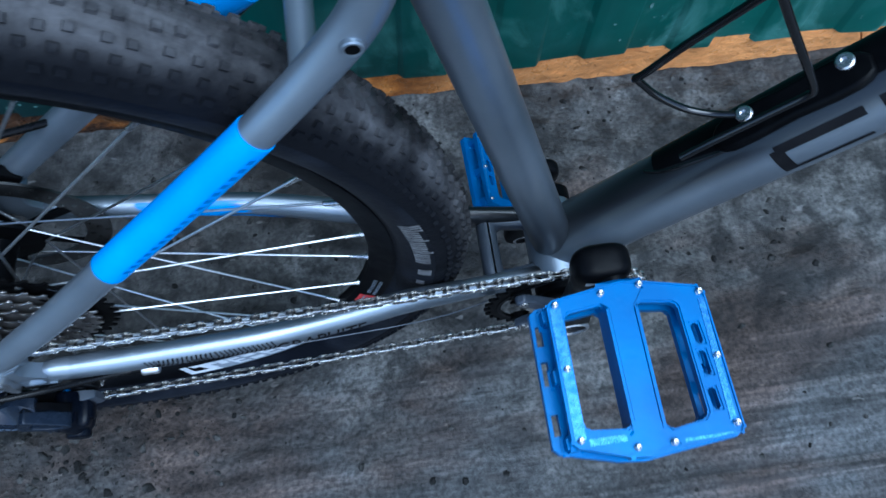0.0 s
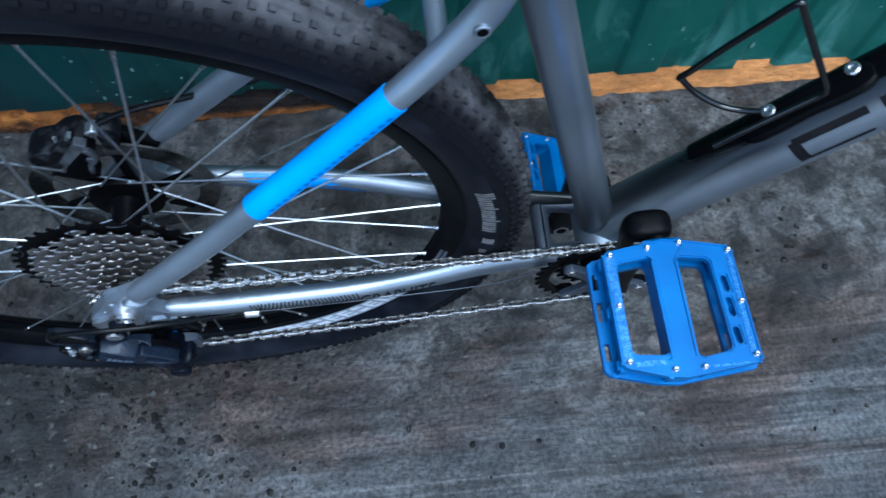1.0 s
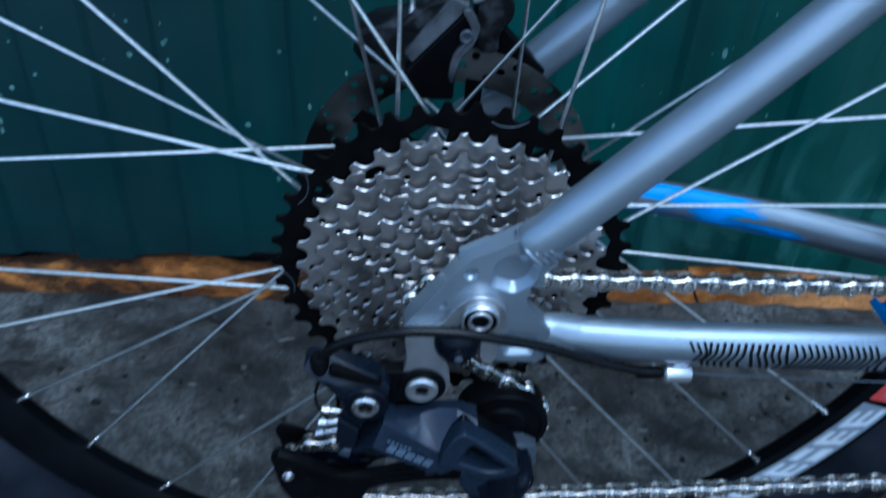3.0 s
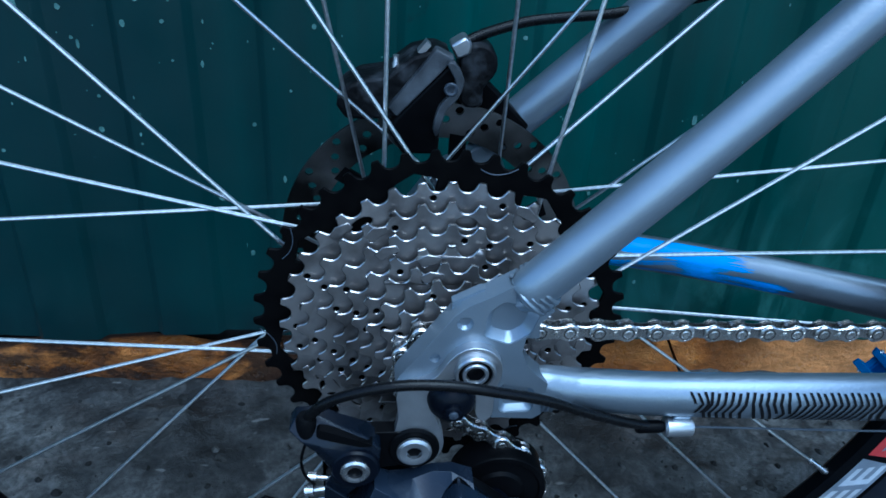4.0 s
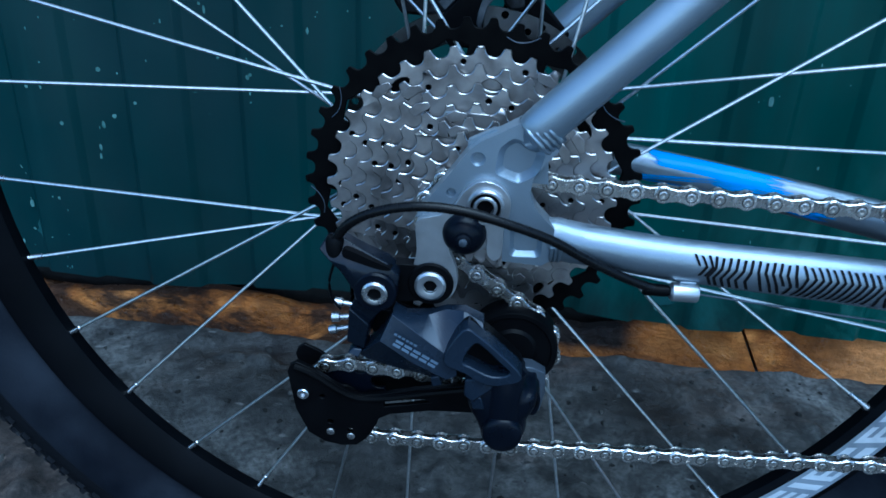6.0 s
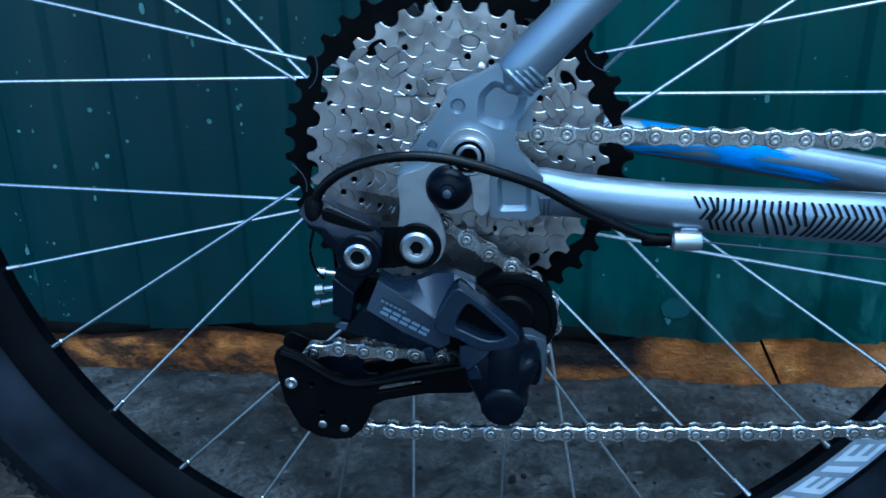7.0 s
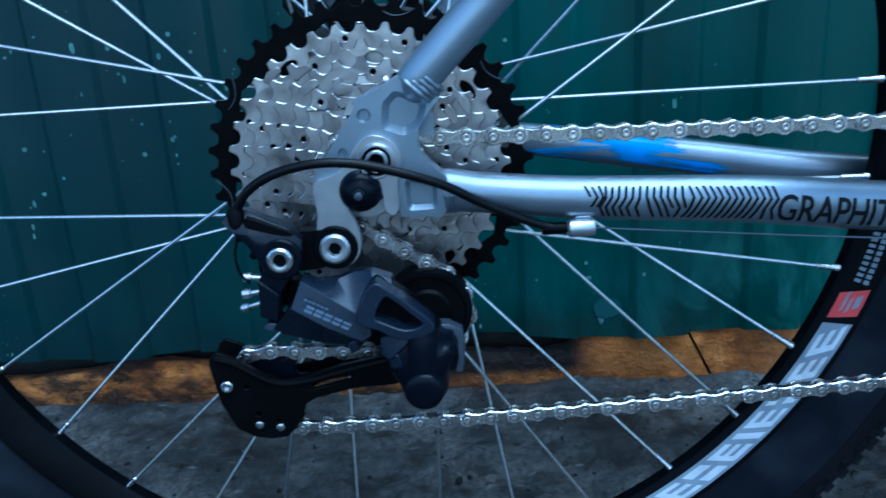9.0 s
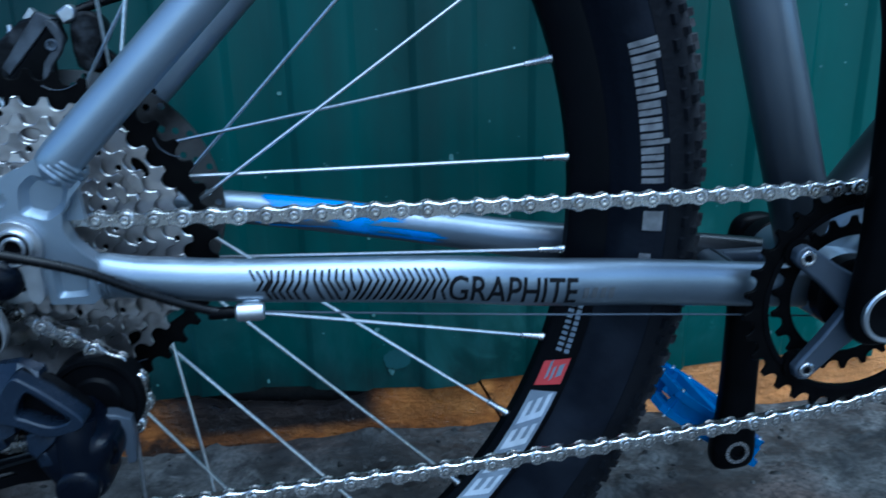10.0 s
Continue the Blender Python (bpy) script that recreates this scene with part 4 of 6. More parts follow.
# rear axle nut: black dome
bm = lathe(bmesh.new(), [(10, -71), (10.3, -74), (9.6, -78), (7.5, -81), (4.4, -82.6), (3.6, -82.8), (3.4, -85), (2.2, -85.6), (0.05, -85.6)], (0, 0, 0), 32)
part("axle_nut", bm, PLASTIC, bike, "black domed axle nut")
bm = lathe(bmesh.new(), [(1.9, -85.4), (1.9, -86.2), (1.3, -86.6), (0.05, -86.6)], (0, 0, 0), 16)
part("axle_tip", bm, COVERGREY, bike)
bm = lathe(bmesh.new(), [(5, -76), (5, 76)], (0, 0, 0), 16)
part("axle", bm, STEEL, bike)

# cable stop, housing and inner wire
bm = lathe(bmesh.new(), [(3.6, -7), (4.6, -6), (4.6, 5), (4.0, 6), (0.6, 6)], (104.5, -66.5, -26.5), 20, "x")
part("cable_stop", bm, ALLOY, frame_part, "small bright cable stop under the stay")
part("cable_stop_lug", plate(bmesh.new(), [(101, -26), (101, -20.5), (109, -20.5), (109, -26)], -67.5, -63), GRAPHITE, frame_part, bevel=0.8)
hp = [(98, -66.5, -26.5), (88, -67, -25), (74, -70, -19), (56, -75, -9), (38, -80, 2), (18, -84, 10), (-2, -86, 15.5), (-21, -86, 16), (-38, -85, 12), (-50, -83, 5), (-56.5, -81, -3), (-58.5, -80, -10)]
part("cable_housing", tube(bmesh.new(), hp, 2.25, 12, 6), HOSE, bike, "black gear cable housing in an arc")
bm = lathe(bmesh.new(), [(2.6, -12), (3.0, -11), (3.0, -2), (2.6, 0)], (97, -66.5, -26.3), 16, "x")
part("cable_ferrule", bm, BLACK, bike)
part("inner_wire", tube(bmesh.new(), [(104, -66.5, -26.5), (230, -58, -41), (335, -48, -53), (425, -20, -72)], 0.5, 8, 4), COVERGREY, bike, "thin steel gear wire")

# ---- rear wheel ----
bm = lathe(bmesh.new(), [(9, -50), (15, -24), (17, -22), (33, -17.5), (33.5, -14.5), (32, -12.5), (16, -10), (12.5, -6), (12.5, 26), (15, 37), (32, 39.5), (33, 42), (32, 44.5), (22, 46), (21, 49), (9, 53), (9, 62)], (0, 0, 0), 40)
wheel = part("rear_wheel", bm, BLACK, bike, "rear wheel with black rim and steel spokes")
tagged(wheel, "rear wheel with black hub, black rim and knobbly tyre")
rim_prof = [(272, -4), (272, 4), (274.5, 7), (288.5, 12.8), (291.5, 13), (291.5, 11.3), (287, 10.6), (285, 4), (285, -4), (287, -10.6), (291.5, -11.3), (291.5, -13), (288.5, -12.8), (274.5, -7)]
part("rim", lathe(bmesh.new(), rim_prof, (0, 0, 0), 180, closed=True), RIMBLACK, wheel, "satin black rim", angle=28)
tyre_prof = []
for k in range(29):
    a = radians(-152 + 304 * k / 28)
    r = 319.0 + 28.0 * math.cos(a) * (1.0 if math.cos(a) > 0 else 1.02)
    tyre_prof.append((r, 26.5 * math.sin(a)))
tyre_prof += [(290.2, 10.6), (290.2, -10.6)]
tyre = part("tyre", lathe(bmesh.new(), tyre_prof, (0, 0, 0), 200, closed=True), RUBBER, wheel, "black tyre with dusty knobbly tread", angle=40)


def surface(ang):
    """Radius and y on the tyre's casing at an angle across it."""
    return 319.0 + 28.0 * math.cos(ang), 26.5 * math.sin(ang)


# tread: rows of knobs
bm = bmesh.new()
rng = random.Random(11)
rows_spec = [(-66, 4.0, 5.6, 2.6, 0.0, 176), (-49, 4.2, 4.4, 2.9, 0.5, 176), (-31, 4.2, 4.4, 3.0, 0.05, 176), (-11, 4.2, 4.6, 3.0, 0.55, 176), (11, 4.2, 4.6, 3.0, 0.1, 176), (31, 4.2, 4.4, 3.0, 0.6, 176), (49, 4.2, 4.4, 2.9, 0.15, 176), (66, 4.0, 5.6, 2.6, 0.65, 176)]
for across, wid, lng, hgt, ph, cnt in rows_spec:
    for i in range(cnt):
        th = 2 * math.pi * (i + ph) / cnt + rng.uniform(-0.005, 0.005)
        a = radians(across) + rng.uniform(-0.035, 0.035)
        nr, ny = math.cos(a), math.sin(a)
        r0, y0 = surface(a)
        cs, sn = math.cos(th), math.sin(th)
        R = Vector((cs * nr, ny, sn * nr))
        T = Vector((-sn, 0, cs))
        W = R.cross(T)
        c = Vector((r0 * cs, y0, r0 * sn))
        low = [bm.verts.new(c + T * sx * lng * 0.55 + W * sy * wid * 0.55 - R * 0.6) for sx, sy in ((-1, -1), (1, -1), (1, 1), (-1, 1))]
        top = [bm.verts.new(c + T * sx * lng * 0.42 + W * sy * wid * 0.42 + R * hgt) for sx, sy in ((-1, -1), (1, -1), (1, 1), (-1, 1))]
        bm.faces.new(top)
        for k in range(4):
            bm.faces.new((low[k], low[(k + 1) % 4], top[(k + 1) % 4], top[k]))
knobs = part("tread", bm, DUSTY, wheel, "dusty grey-brown tread knobs", angle=20)
tagged(knobs, kind="stuff")
# dusty crown of the casing between the knobs
crown = []
for k in range(21):
    a = radians(-88 + 154 * k / 20)
    crown.append((319.0 + 28.4 * math.cos(a), 26.85 * math.sin(a)))
bm = lathe(bmesh.new(), crown + [(319.0 + 25 * math.cos(radians(66)), 25 * math.sin(radians(66))), (330, 0), (319.0 + 25 * math.cos(radians(88)), -25 * math.sin(radians(88)))], (0, 0, 0), 200, closed=True)
part("tread_base", bm, TYREFILM, wheel, "dusty casing between the knobs", angle=50)


def on_tyre(r, off=0.3):
    a = -math.acos(max(-1, min(1, (r - 319.0) / 28.3)))
    return 26.8 * math.sin(a) - off


def wheel_patch(bm, th0, th1, r0, r1, yf, slant=0.0, n=3):
    """A small decal patch on the wheel's near side; th in degrees."""
    g = []
    for j in range(3):
        r = r0 + (r1 - r0) * j / 2
        sh = slant * (j / 2 - 0.5)
        g.append([bm.verts.new((r * math.cos(radians(th0 + (th1 - th0) * i / n + sh)), yf(r), r * math.sin(radians(th0 + (th1 - th0) * i / n + sh)))) for i in range(n + 1)])
    for a, b in zip(g, g[1:]):
        for i in range(n):
            bm.faces.new((a[i], a[i + 1], b[i + 1], b[i]))


# tyre side print, twice round
rng = random.Random(5)
for base in (0.0, 184.5):
    bm = bmesh.new()
    th = base + 2.0
    for i in range(19):
        w = (0.52, 0.62, 0.46)[i % 3]
        wheel_patch(bm, th, th + w, 305.5, 316.5 if i not in (5, 11, 16, 17, 18) else 320, on_tyre)
        th += w + (0.15 if i % 2 else 0.26)
    wheel_patch(bm, base - 2.8, base - 0.8, 307, 317, on_tyre)
    wheel_patch(bm, base - 6.6, base - 5.2, 307, 313, on_tyre)
    part("tyre_print", bm, TYREWHITE, wheel, "worn grey sidewall print")


def on_rim(r):
    return -7.0 - (r - 274.5) * 5.8 / 14 - 0.35


# pale grey band with bold white slanted blocks, each with a short slot
bm = bmesh.new()
for k in range(24):
    wheel_patch(bm, -24.0 - 2.0 * (k + 1), -24.0 - 2.0 * k, 275.2, 288.4, lambda r: on_rim(r) + 0.12, 1.2, 2)
part("rim_print", bm, GREYINK, wheel, "grey band along the rim")
bm = bmesh.new()


def slotted_block(bm, th0, th1, slots, left, right):
    """White block; slots as (from, to) shares of its height, with side strips of the given width."""
    r0, h, slant = 277.0, 9.8, 2.5
    w, at = th1 - th0, 0.0
    for lo, hi in (*slots, (1.0, 1.0)):
        mid = slant * ((at + lo) / 2 - 0.5)
        wheel_patch(bm, th0 + mid, th1 + mid, r0 + h * at, r0 + h * lo, on_rim, slant * (lo - at))
        mid = slant * ((lo + hi) / 2 - 0.5)
        if hi > lo:
            for a, b in ((th0, th0 + w * left), (th1 - w * right, th1)):
                if b > a:
                    wheel_patch(bm, a + mid, b + mid, r0 + h * lo, r0 + h * hi, on_rim, slant * (hi - lo), 2)
        at = hi


th = -24.9
SHAPES = ((((0.2, 0.38), (0.6, 0.8)), 0.30, 0.0), (((0.22, 0.4), (0.62, 0.8)), 0.34, 0.0), (((0.34, 0.6),), 0.0, 0.0), (((0.2, 0.42), (0.62, 0.82)), 0.32, 0.0), ((), 0, 0), (((0.24, 0.4), (0.6, 0.76)), 0.30, 0.0), (((0.4, 0.62),), 0.0, 0.0))
for i, w in enumerate((3.3, 3.0, 2.9, 3.0, 1.1, 3.2, 3.0, 3.4, 3.0, 3.1, 3.0)):
    slots, left, right = SHAPES[i % 7] if w > 2 else SHAPES[4]
    slotted_block(bm, th - w, th, slots, left, right)
    th -= w + 0.95
part("rim_print", bm, WHITE, wheel, "white slanted print along the rim")
bm = bmesh.new()
wheel_patch(bm, th - 2.2, th - 0.2, 275.9, 282, on_rim, 1)
wheel_patch(bm, th - 8.6, th - 2.8, 275.6, 279.0, on_rim, 1.2)
wheel_patch(bm, th - 5.8, th - 3.4, 279.0, 284.6, on_rim, 1.6)
wheel_patch(bm, th - 8.8, th - 2.6, 284.6, 288.2, on_rim, 1.2)
wheel_patch(bm, th - 10.4, th - 8.8, 275.6, 288.2, on_rim, 1.6)
part("rim_print", bm, WHITE, wheel, "larger white figure on the rim")
bm = bmesh.new()
wheel_patch(bm, -23.1, -19.7, 275.6, 288.2, on_rim, 1.5)
part("rim_print", bm, RED, wheel, "red block on the rim print")
bm = bmesh.new()
for a0, a1, r0, r1 in ((-22.4, -20.0, 279, 280.2), (-22.4, -20.6, 281.5, 282.7), (-21.6, -20.0, 284, 286.4)):
    wheel_patch(bm, a0, a1, r0, r1, lambda r: on_rim(r) - 0.2, 0.5)
for k in range(9):
    wheel_patch(bm, -18.6 + 0.72 * k, -18.2 + 0.72 * k, 279, 282, on_rim)
    wheel_patch(bm, -18.6 + 0.72 * k, -18.1 + 0.72 * k, 283.5, 286, on_rim)
part("rim_print", bm, GREYINK, wheel, "tiny pale printed bars")

# spokes and nipples
bm = bmesh.new()
Sweep([(0, 0, 0, 1.0, 1.0), (0, 0, 500, 1.0, 1.0), (0, 0, 1000, 1.0, 1.0)], (1, 0, 0)).build(bm, 8)
spoke_me = mesh_of("spoke", bm, SPOKE, False)
bm = lathe(bmesh.new(), [(1.2, -14), (1.7, -13.5), (1.9, -3), (2.6, -1), (2.6, 3)], (0, 0, 0), 12, "z")
nipple_me = mesh_of("nipple", bm, STEEL, False)
PHASE, VALVE = 4.95, radians(132.8)
# rim and tyre sit a little high and back of the axle in the dropouts
SIT, SWELL = Vector((1.27, 0, 4.41)), 1.0147
for ob in wheel.children:
    ob.matrix_basis = at(*SIT) @ Matrix.Diagonal((SWELL, 1, SWELL, 1)) @ at(0, 0, 0).inverted()
LACE = (0, 1)
for k in range(32):
    th = radians(PHASE + 11.25 * k)
    drive = (k % 2) == LACE[0]
    lead = ((k // 2) % 2) == LACE[1]
    cross, turn = (68.05, -0.7) if drive else (63.5, -4.5)
    hub_a = th + radians((-cross if lead else cross) + turn)
    fr, fy = (30.3, -14.5) if drive else (31.0, 42.0)
    fy += (-1.3 if lead else 1.3) if drive else (1.1 if lead else -1.1)
    p0 = Vector((fr * math.cos(hub_a) + 0.9, fy, fr * math.sin(hub_a)))
    p1 = Vector((278.4 * math.cos(th) - 1.8, -1.2 if drive else 1.2, 278.4 * math.sin(th) + 3.3))
    d = p1 - p0
    q = d.to_track_quat("Z", "X").to_matrix().to_4x4()
    shared("spoke", spoke_me, wheel, at(*p0) @ q @ Matrix.Diagonal((1, 1, (d.length - 4) / 1000, 1)))
    shared("nipple", nipple_me, wheel, at(*p1) @ q)

# tyre valve: brass stem with a dark cap
vd = Vector((math.cos(VALVE), 0, math.sin(VALVE)))
vq = (-vd).to_track_quat("Z", "X").to_matrix().to_4x4()
valve = shared("tyre_valve", mesh_of("tyre_valve", lathe(bmesh.new(), [(3.6, -2), (3.6, 9), (2.7, 10), (2.7, 18)], (0, 0, 0), 16, "z"), BRASS, False), wheel, at(*(vd * 279)) @ vq, "brass tyre valve stem")
shared("valve_cap", mesh_of("valve_cap", lathe(bmesh.new(), [(3.7, 16), (4.0, 17), (4.0, 27), (3.3, 29), (0.05, 29)], (0, 0, 0), 16, "z"), BLACK, False), wheel, at(*(vd * 279)) @ vq, "black valve cap")

# brake rotor
rot_holes = []
for i in range(22):
    a = 2 * math.pi * i / 22
    for r, da in ((76.5, 0.0), (71.2, 0.085), (66.0, 0.17)):
        rot_holes.append(circle(r * math.cos(a + da), r * math.sin(a + da), 2.2, 10))
bm = plate(bmesh.new(), circle(0, 0, 80, 120), 50, 52, [circle(0, 0, 61.5, 72), *rot_holes])
rotor = part("brake_rotor", bm, ROTOR, wheel, "drilled steel brake rotor")
for k in range(6):
    a = 2 * math.pi * k / 6
    bm = plate(bmesh.new(), [(18 * math.cos(a - 0.3), 18 * math.sin(a - 0.3)), (64 * math.cos(a + 0.28), 64 * math.sin(a + 0.28)), (64 * math.cos(a + 0.42), 64 * math.sin(a + 0.42)), (18 * math.cos(a + 0.2), 18 * math.sin(a + 0.2))], 49.9, 52.1)
    part("rotor_arm", bm, BLACK, wheel)

# cassette
cassette = part("cassette", lathe(bmesh.new(), [(16.5, -19), (16.5, -58)], (0, 0, 0), 40), BLACK, bike, "ten-speed cassette with a black largest cog")
COGS = (42, 36, 32, 28, 24, 21, 18, 15, 13, 11)
tr = random.Random(8)
for i, n in enumerate(COGS):
    y = -21.2 - 3.9 * i
    rp = 6.35 / math.sin(math.pi / n)
    # the teeth line up in level rows on the rear side
    ph = math.pi - (0.9 if i else -0.2) / rp
    pts, rp = gear(n, 17, ph, worn=0.55 if i else 0.25, seed=n)
    holes, dots = [], []
    if i == 0:
        for k in range(8):
            a = k * 2 * math.pi / 8 + 0.2
            holes.append([(r * math.cos(a + d), r * math.sin(a + d)) for r, d in ((73, -0.13), (76.5, 0), (73, 0.13), (66, 0.1), (66, -0.1))])
    elif n >= 13:
        m = n // 3
        for k in range(m):
            a = ph + k * 2 * math.pi / m + 0.10 * i
            if n >= 32 and k % 3 == 1:
                holes.append([((rp - 8.2 + 2.7 * math.sin(t)) * math.cos(a + 0.085 * math.cos(t)), (rp - 8.2 + 2.7 * math.sin(t)) * math.sin(a + 0.085 * math.cos(t))) for t in [j * math.pi / 6 for j in range(12)]])
            else:
                for d in ((-0.5, 0.5) if k % 2 == 0 and n >= 18 else (0.1,)):
                    dots.append(((rp - 6.6) * math.cos(a + d * 12.7 / rp), (rp - 6.6) * math.sin(a + d * 12.7 / rp)))
    holes += [circle(px, pz, 1.3, 10) for px, pz in dots]
    lean = [0.0 if i == 0 else (0.22 * (-1) ** k + tr.uniform(-0.28, 0.28)) for k in range(n)]
    warp = lambda x, z: lean[int((math.atan2(z, x) - ph) / (2 * math.pi) * n + 0.5 + n) % n] * max(0.0, min(1.0, (math.hypot(x, z) - rp + 5.5) / 5))
    bm = plate(bmesh.new(), pts, y - 0.8, y + 0.8, [circle(0, 0, 15.8 if n > 13 else 13, 40), *holes], warp)
    bm.normal_update()
    # greasy flanks also carry gap shade, chamfers an edge glint, both as colour
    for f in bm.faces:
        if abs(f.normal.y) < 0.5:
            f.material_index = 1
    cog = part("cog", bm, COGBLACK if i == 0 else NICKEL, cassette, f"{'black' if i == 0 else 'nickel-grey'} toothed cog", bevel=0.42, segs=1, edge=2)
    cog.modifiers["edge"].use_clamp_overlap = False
    cog.data.materials.append(COGBLACK if i == 0 else COGFLANK)
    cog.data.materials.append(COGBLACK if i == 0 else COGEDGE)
    if 0 < i < 9:
        # pressed shift ramps: slanted steps on the face
        for k in range(max(2, n // 7)):
            a = ph + 2 * math.pi * (k + 0.35) / max(2, n // 7)
            w = 6.0 / rp
            q = [(rp - 7.0, -w), (rp - 4.0, -w * 0.9), (rp - 2.2, 0.1 * w), (rp - 3.6, w), (rp - 7.6, w * 0.8)]
            part("shift_ramp", plate(bmesh.new(), [(r * math.cos(a + d), r * math.sin(a + d)) for r, d in q], y - 1.35, y - 0.7, skew=lambda x, z: 0.03 * (z * math.cos(a) - x * math.sin(a))), NICKEL, cassette, bevel=0.25, segs=1)
    if dots:
        # blind sleeves behind the small holes, black in place of the shade inside
        bm = bmesh.new()
        for px, pz in dots:
            lathe(bm, [(1.4, y - 0.55), (1.4, y + 1.6), (0.05, y + 1.6), (0.05, y + 1.4), (1.2, y + 1.4), (1.2, y - 0.55)], (px, 0, pz), 10, closed=True)
        tagged(part("rivet_hole", bm, HOLEDARK, cassette, "small dark rivet holes"), kind="stuff")
# bare worn edges of the pressed ramps on the black cog
for k, a in enumerate((0.62, 1.33, 2.62, 3.3, 5.2)):
    pts = [((84.2 - d) * math.cos(a + t), -22.35, (84.2 - d) * math.sin(a + t)) for t, d in ((-0.11, 1.0), (-0.07, 4.2), (-0.02, 6.2), (0.03, 6.6), (0.08, 5.4))]
    part("ramp_edge", tube(bmesh.new(), pts, 0.27, 6, 3, (0, 1, 0)), COVERGREY, cassette, "thin bare metal edge")
part("lock_ring", lathe(bmesh.new(), [(15.5, -57.6), (17.2, -58.6), (17.2, -60), (12, -60), (12, -58)], (0, 0, 0), 40, closed=True), ALLOY, cassette)

# ---- chain ----
RING = 12.7 / (2 * math.sin(math.pi / 32))
SMALL = 12.7 / (2 * math.sin(math.pi / 11))
CIRC = [((430.0, -51.0), RING, 1), ((0.0, 0.0), SMALL - 1.2, 1), ((25.5, -71.0), SMALL, -1), ((-60.5, -110.5), SMALL, 1)]


def tangent(c1, r1, s1, c2, r2, s2):
    dx, dz = c2[0] - c1[0], c2[1] - c1[1]
    b = math.atan2(dz, dx) - math.asin((s2 * r2 - s1 * r1) / math.hypot(dx, dz))
    n = (math.sin(b), -math.cos(b))
    return (c1[0] + s1 * r1 * n[0], c1[1] + s1 * r1 * n[1]), (c2[0] + s2 * r2 * n[0], c2[1] + s2 * r2 * n[1])


def chain_path():
    pts = []
    k = len(CIRC)
    tans = [tangent(*CIRC[i], *CIRC[(i + 1) % k]) for i in range(k)]
    for i in range(k):
        a, b = tans[i]
        sag = 6.8 if i == k - 1 else (2.9 if i == 0 else 0.0)
        for j in range(60):
            pts.append((a[0] + (b[0] - a[0]) * j / 60, a[1] + (b[1] - a[1]) * j / 60 - sag * math.sin(math.pi * j / 60) ** 0.5))
        (cx, cz), r, s = CIRC[(i + 1) % k]
        c = tans[(i + 1) % k][0]
        a0 = math.atan2(b[1] - cz, b[0] - cx)
        a1 = math.atan2(c[1] - cz, c[0] - cx)
        sweep_a = (a1 - a0) % (2 * math.pi) if s > 0 else -((a0 - a1) % (2 * math.pi))
        m = max(4, int(abs(sweep_a) * r / 1.5))
        for j in range(m):
            t = a0 + sweep_a * j / m
            pts.append((cx + r * math.cos(t), cz + r * math.sin(t)))
    return pts


def chain_y(x, z):
    u = min(max(x / 430.0, 0), 1)
    return -55.5 + 8.0 * u - (2.0 * (1 - u) if z < -60 else 0)


path = chain_path()
cum = [0.0]
for a, b in zip(path, path[1:] + path[:1]):
    cum.append(cum[-1] + math.hypot(b[0] - a[0], b[1] - a[1]))
links = 2 * round(cum[-1] / 12.7 / 2)
pitch = cum[-1] / links


def along(s):
    s %= cum[-1]
    lo, hi = 0, len(path)
    while hi - lo > 1:
        m = (lo + hi) // 2
        lo, hi = (m, hi) if cum[m] <= s else (lo, m)
    f = (s - cum[lo]) / max(1e-9, cum[lo + 1] - cum[lo])
    a, b = path[lo], path[(lo + 1) % len(path)]
    return a[0] + (b[0] - a[0]) * f, a[1] + (b[1] - a[1]) * f


def link_outline(r, waist):
    o = []
    for sgn, cx in ((1, 6.35), (-1, -6.35)):
        for k in range(11):
            a = radians(-125 + 25 * k) if sgn > 0 else radians(55 + 25 * k)
            o.append((cx + r * math.cos(a), r * math.sin(a)))
        o.append((0, waist * sgn))
    return o


def grime(bm, start):
    bm.faces.ensure_lookup_table()
    for f in bm.faces[start:]:
        f.material_index = 1


def link_plate(bm, r, waist, face, back):
    """One side plate with a chamfered outer edge; face is the y it shows."""
    d = 0.45 if face > back else -0.45
    rings = []
    for y, cut in ((back, 0.0), (face - d, 0.0), (face, 0.42)):
        rings.append([bm.verts.new((x, y, z)) for x, z in link_outline(r - cut, waist - cut)])
    for a, b in zip(rings, rings[1:]):
        for i in range(len(a)):
            j = (i + 1) % len(a)
            bm.faces.new((a[i], a[j], b[j], b[i]))
    bm.faces.new(rings[0])
    bm.faces.new(rings[-1])


def stamp(bm, x, z, turn, lng, wid):
    """A short raised stroke stamped on the plate's near face."""
    c, s = math.cos(turn), math.sin(turn)
    ring = []
    for y, k in ((-3.05, 1.0), (-3.3, 0.7)):
        ring.append([bm.verts.new((x + (c * u * lng - s * v * wid) * 0.5 * k, y, z + (s * u * lng + c * v * wid) * 0.5 * k)) for u, v in ((-1, -1), (1, -1), (1, 1), (-1, 1))])
    bm.faces.new(ring[1])
    for i in range(4):
        bm.faces.new((ring[0][i], ring[0][(i + 1) % 4], ring[1][(i + 1) % 4], ring[1][i]))


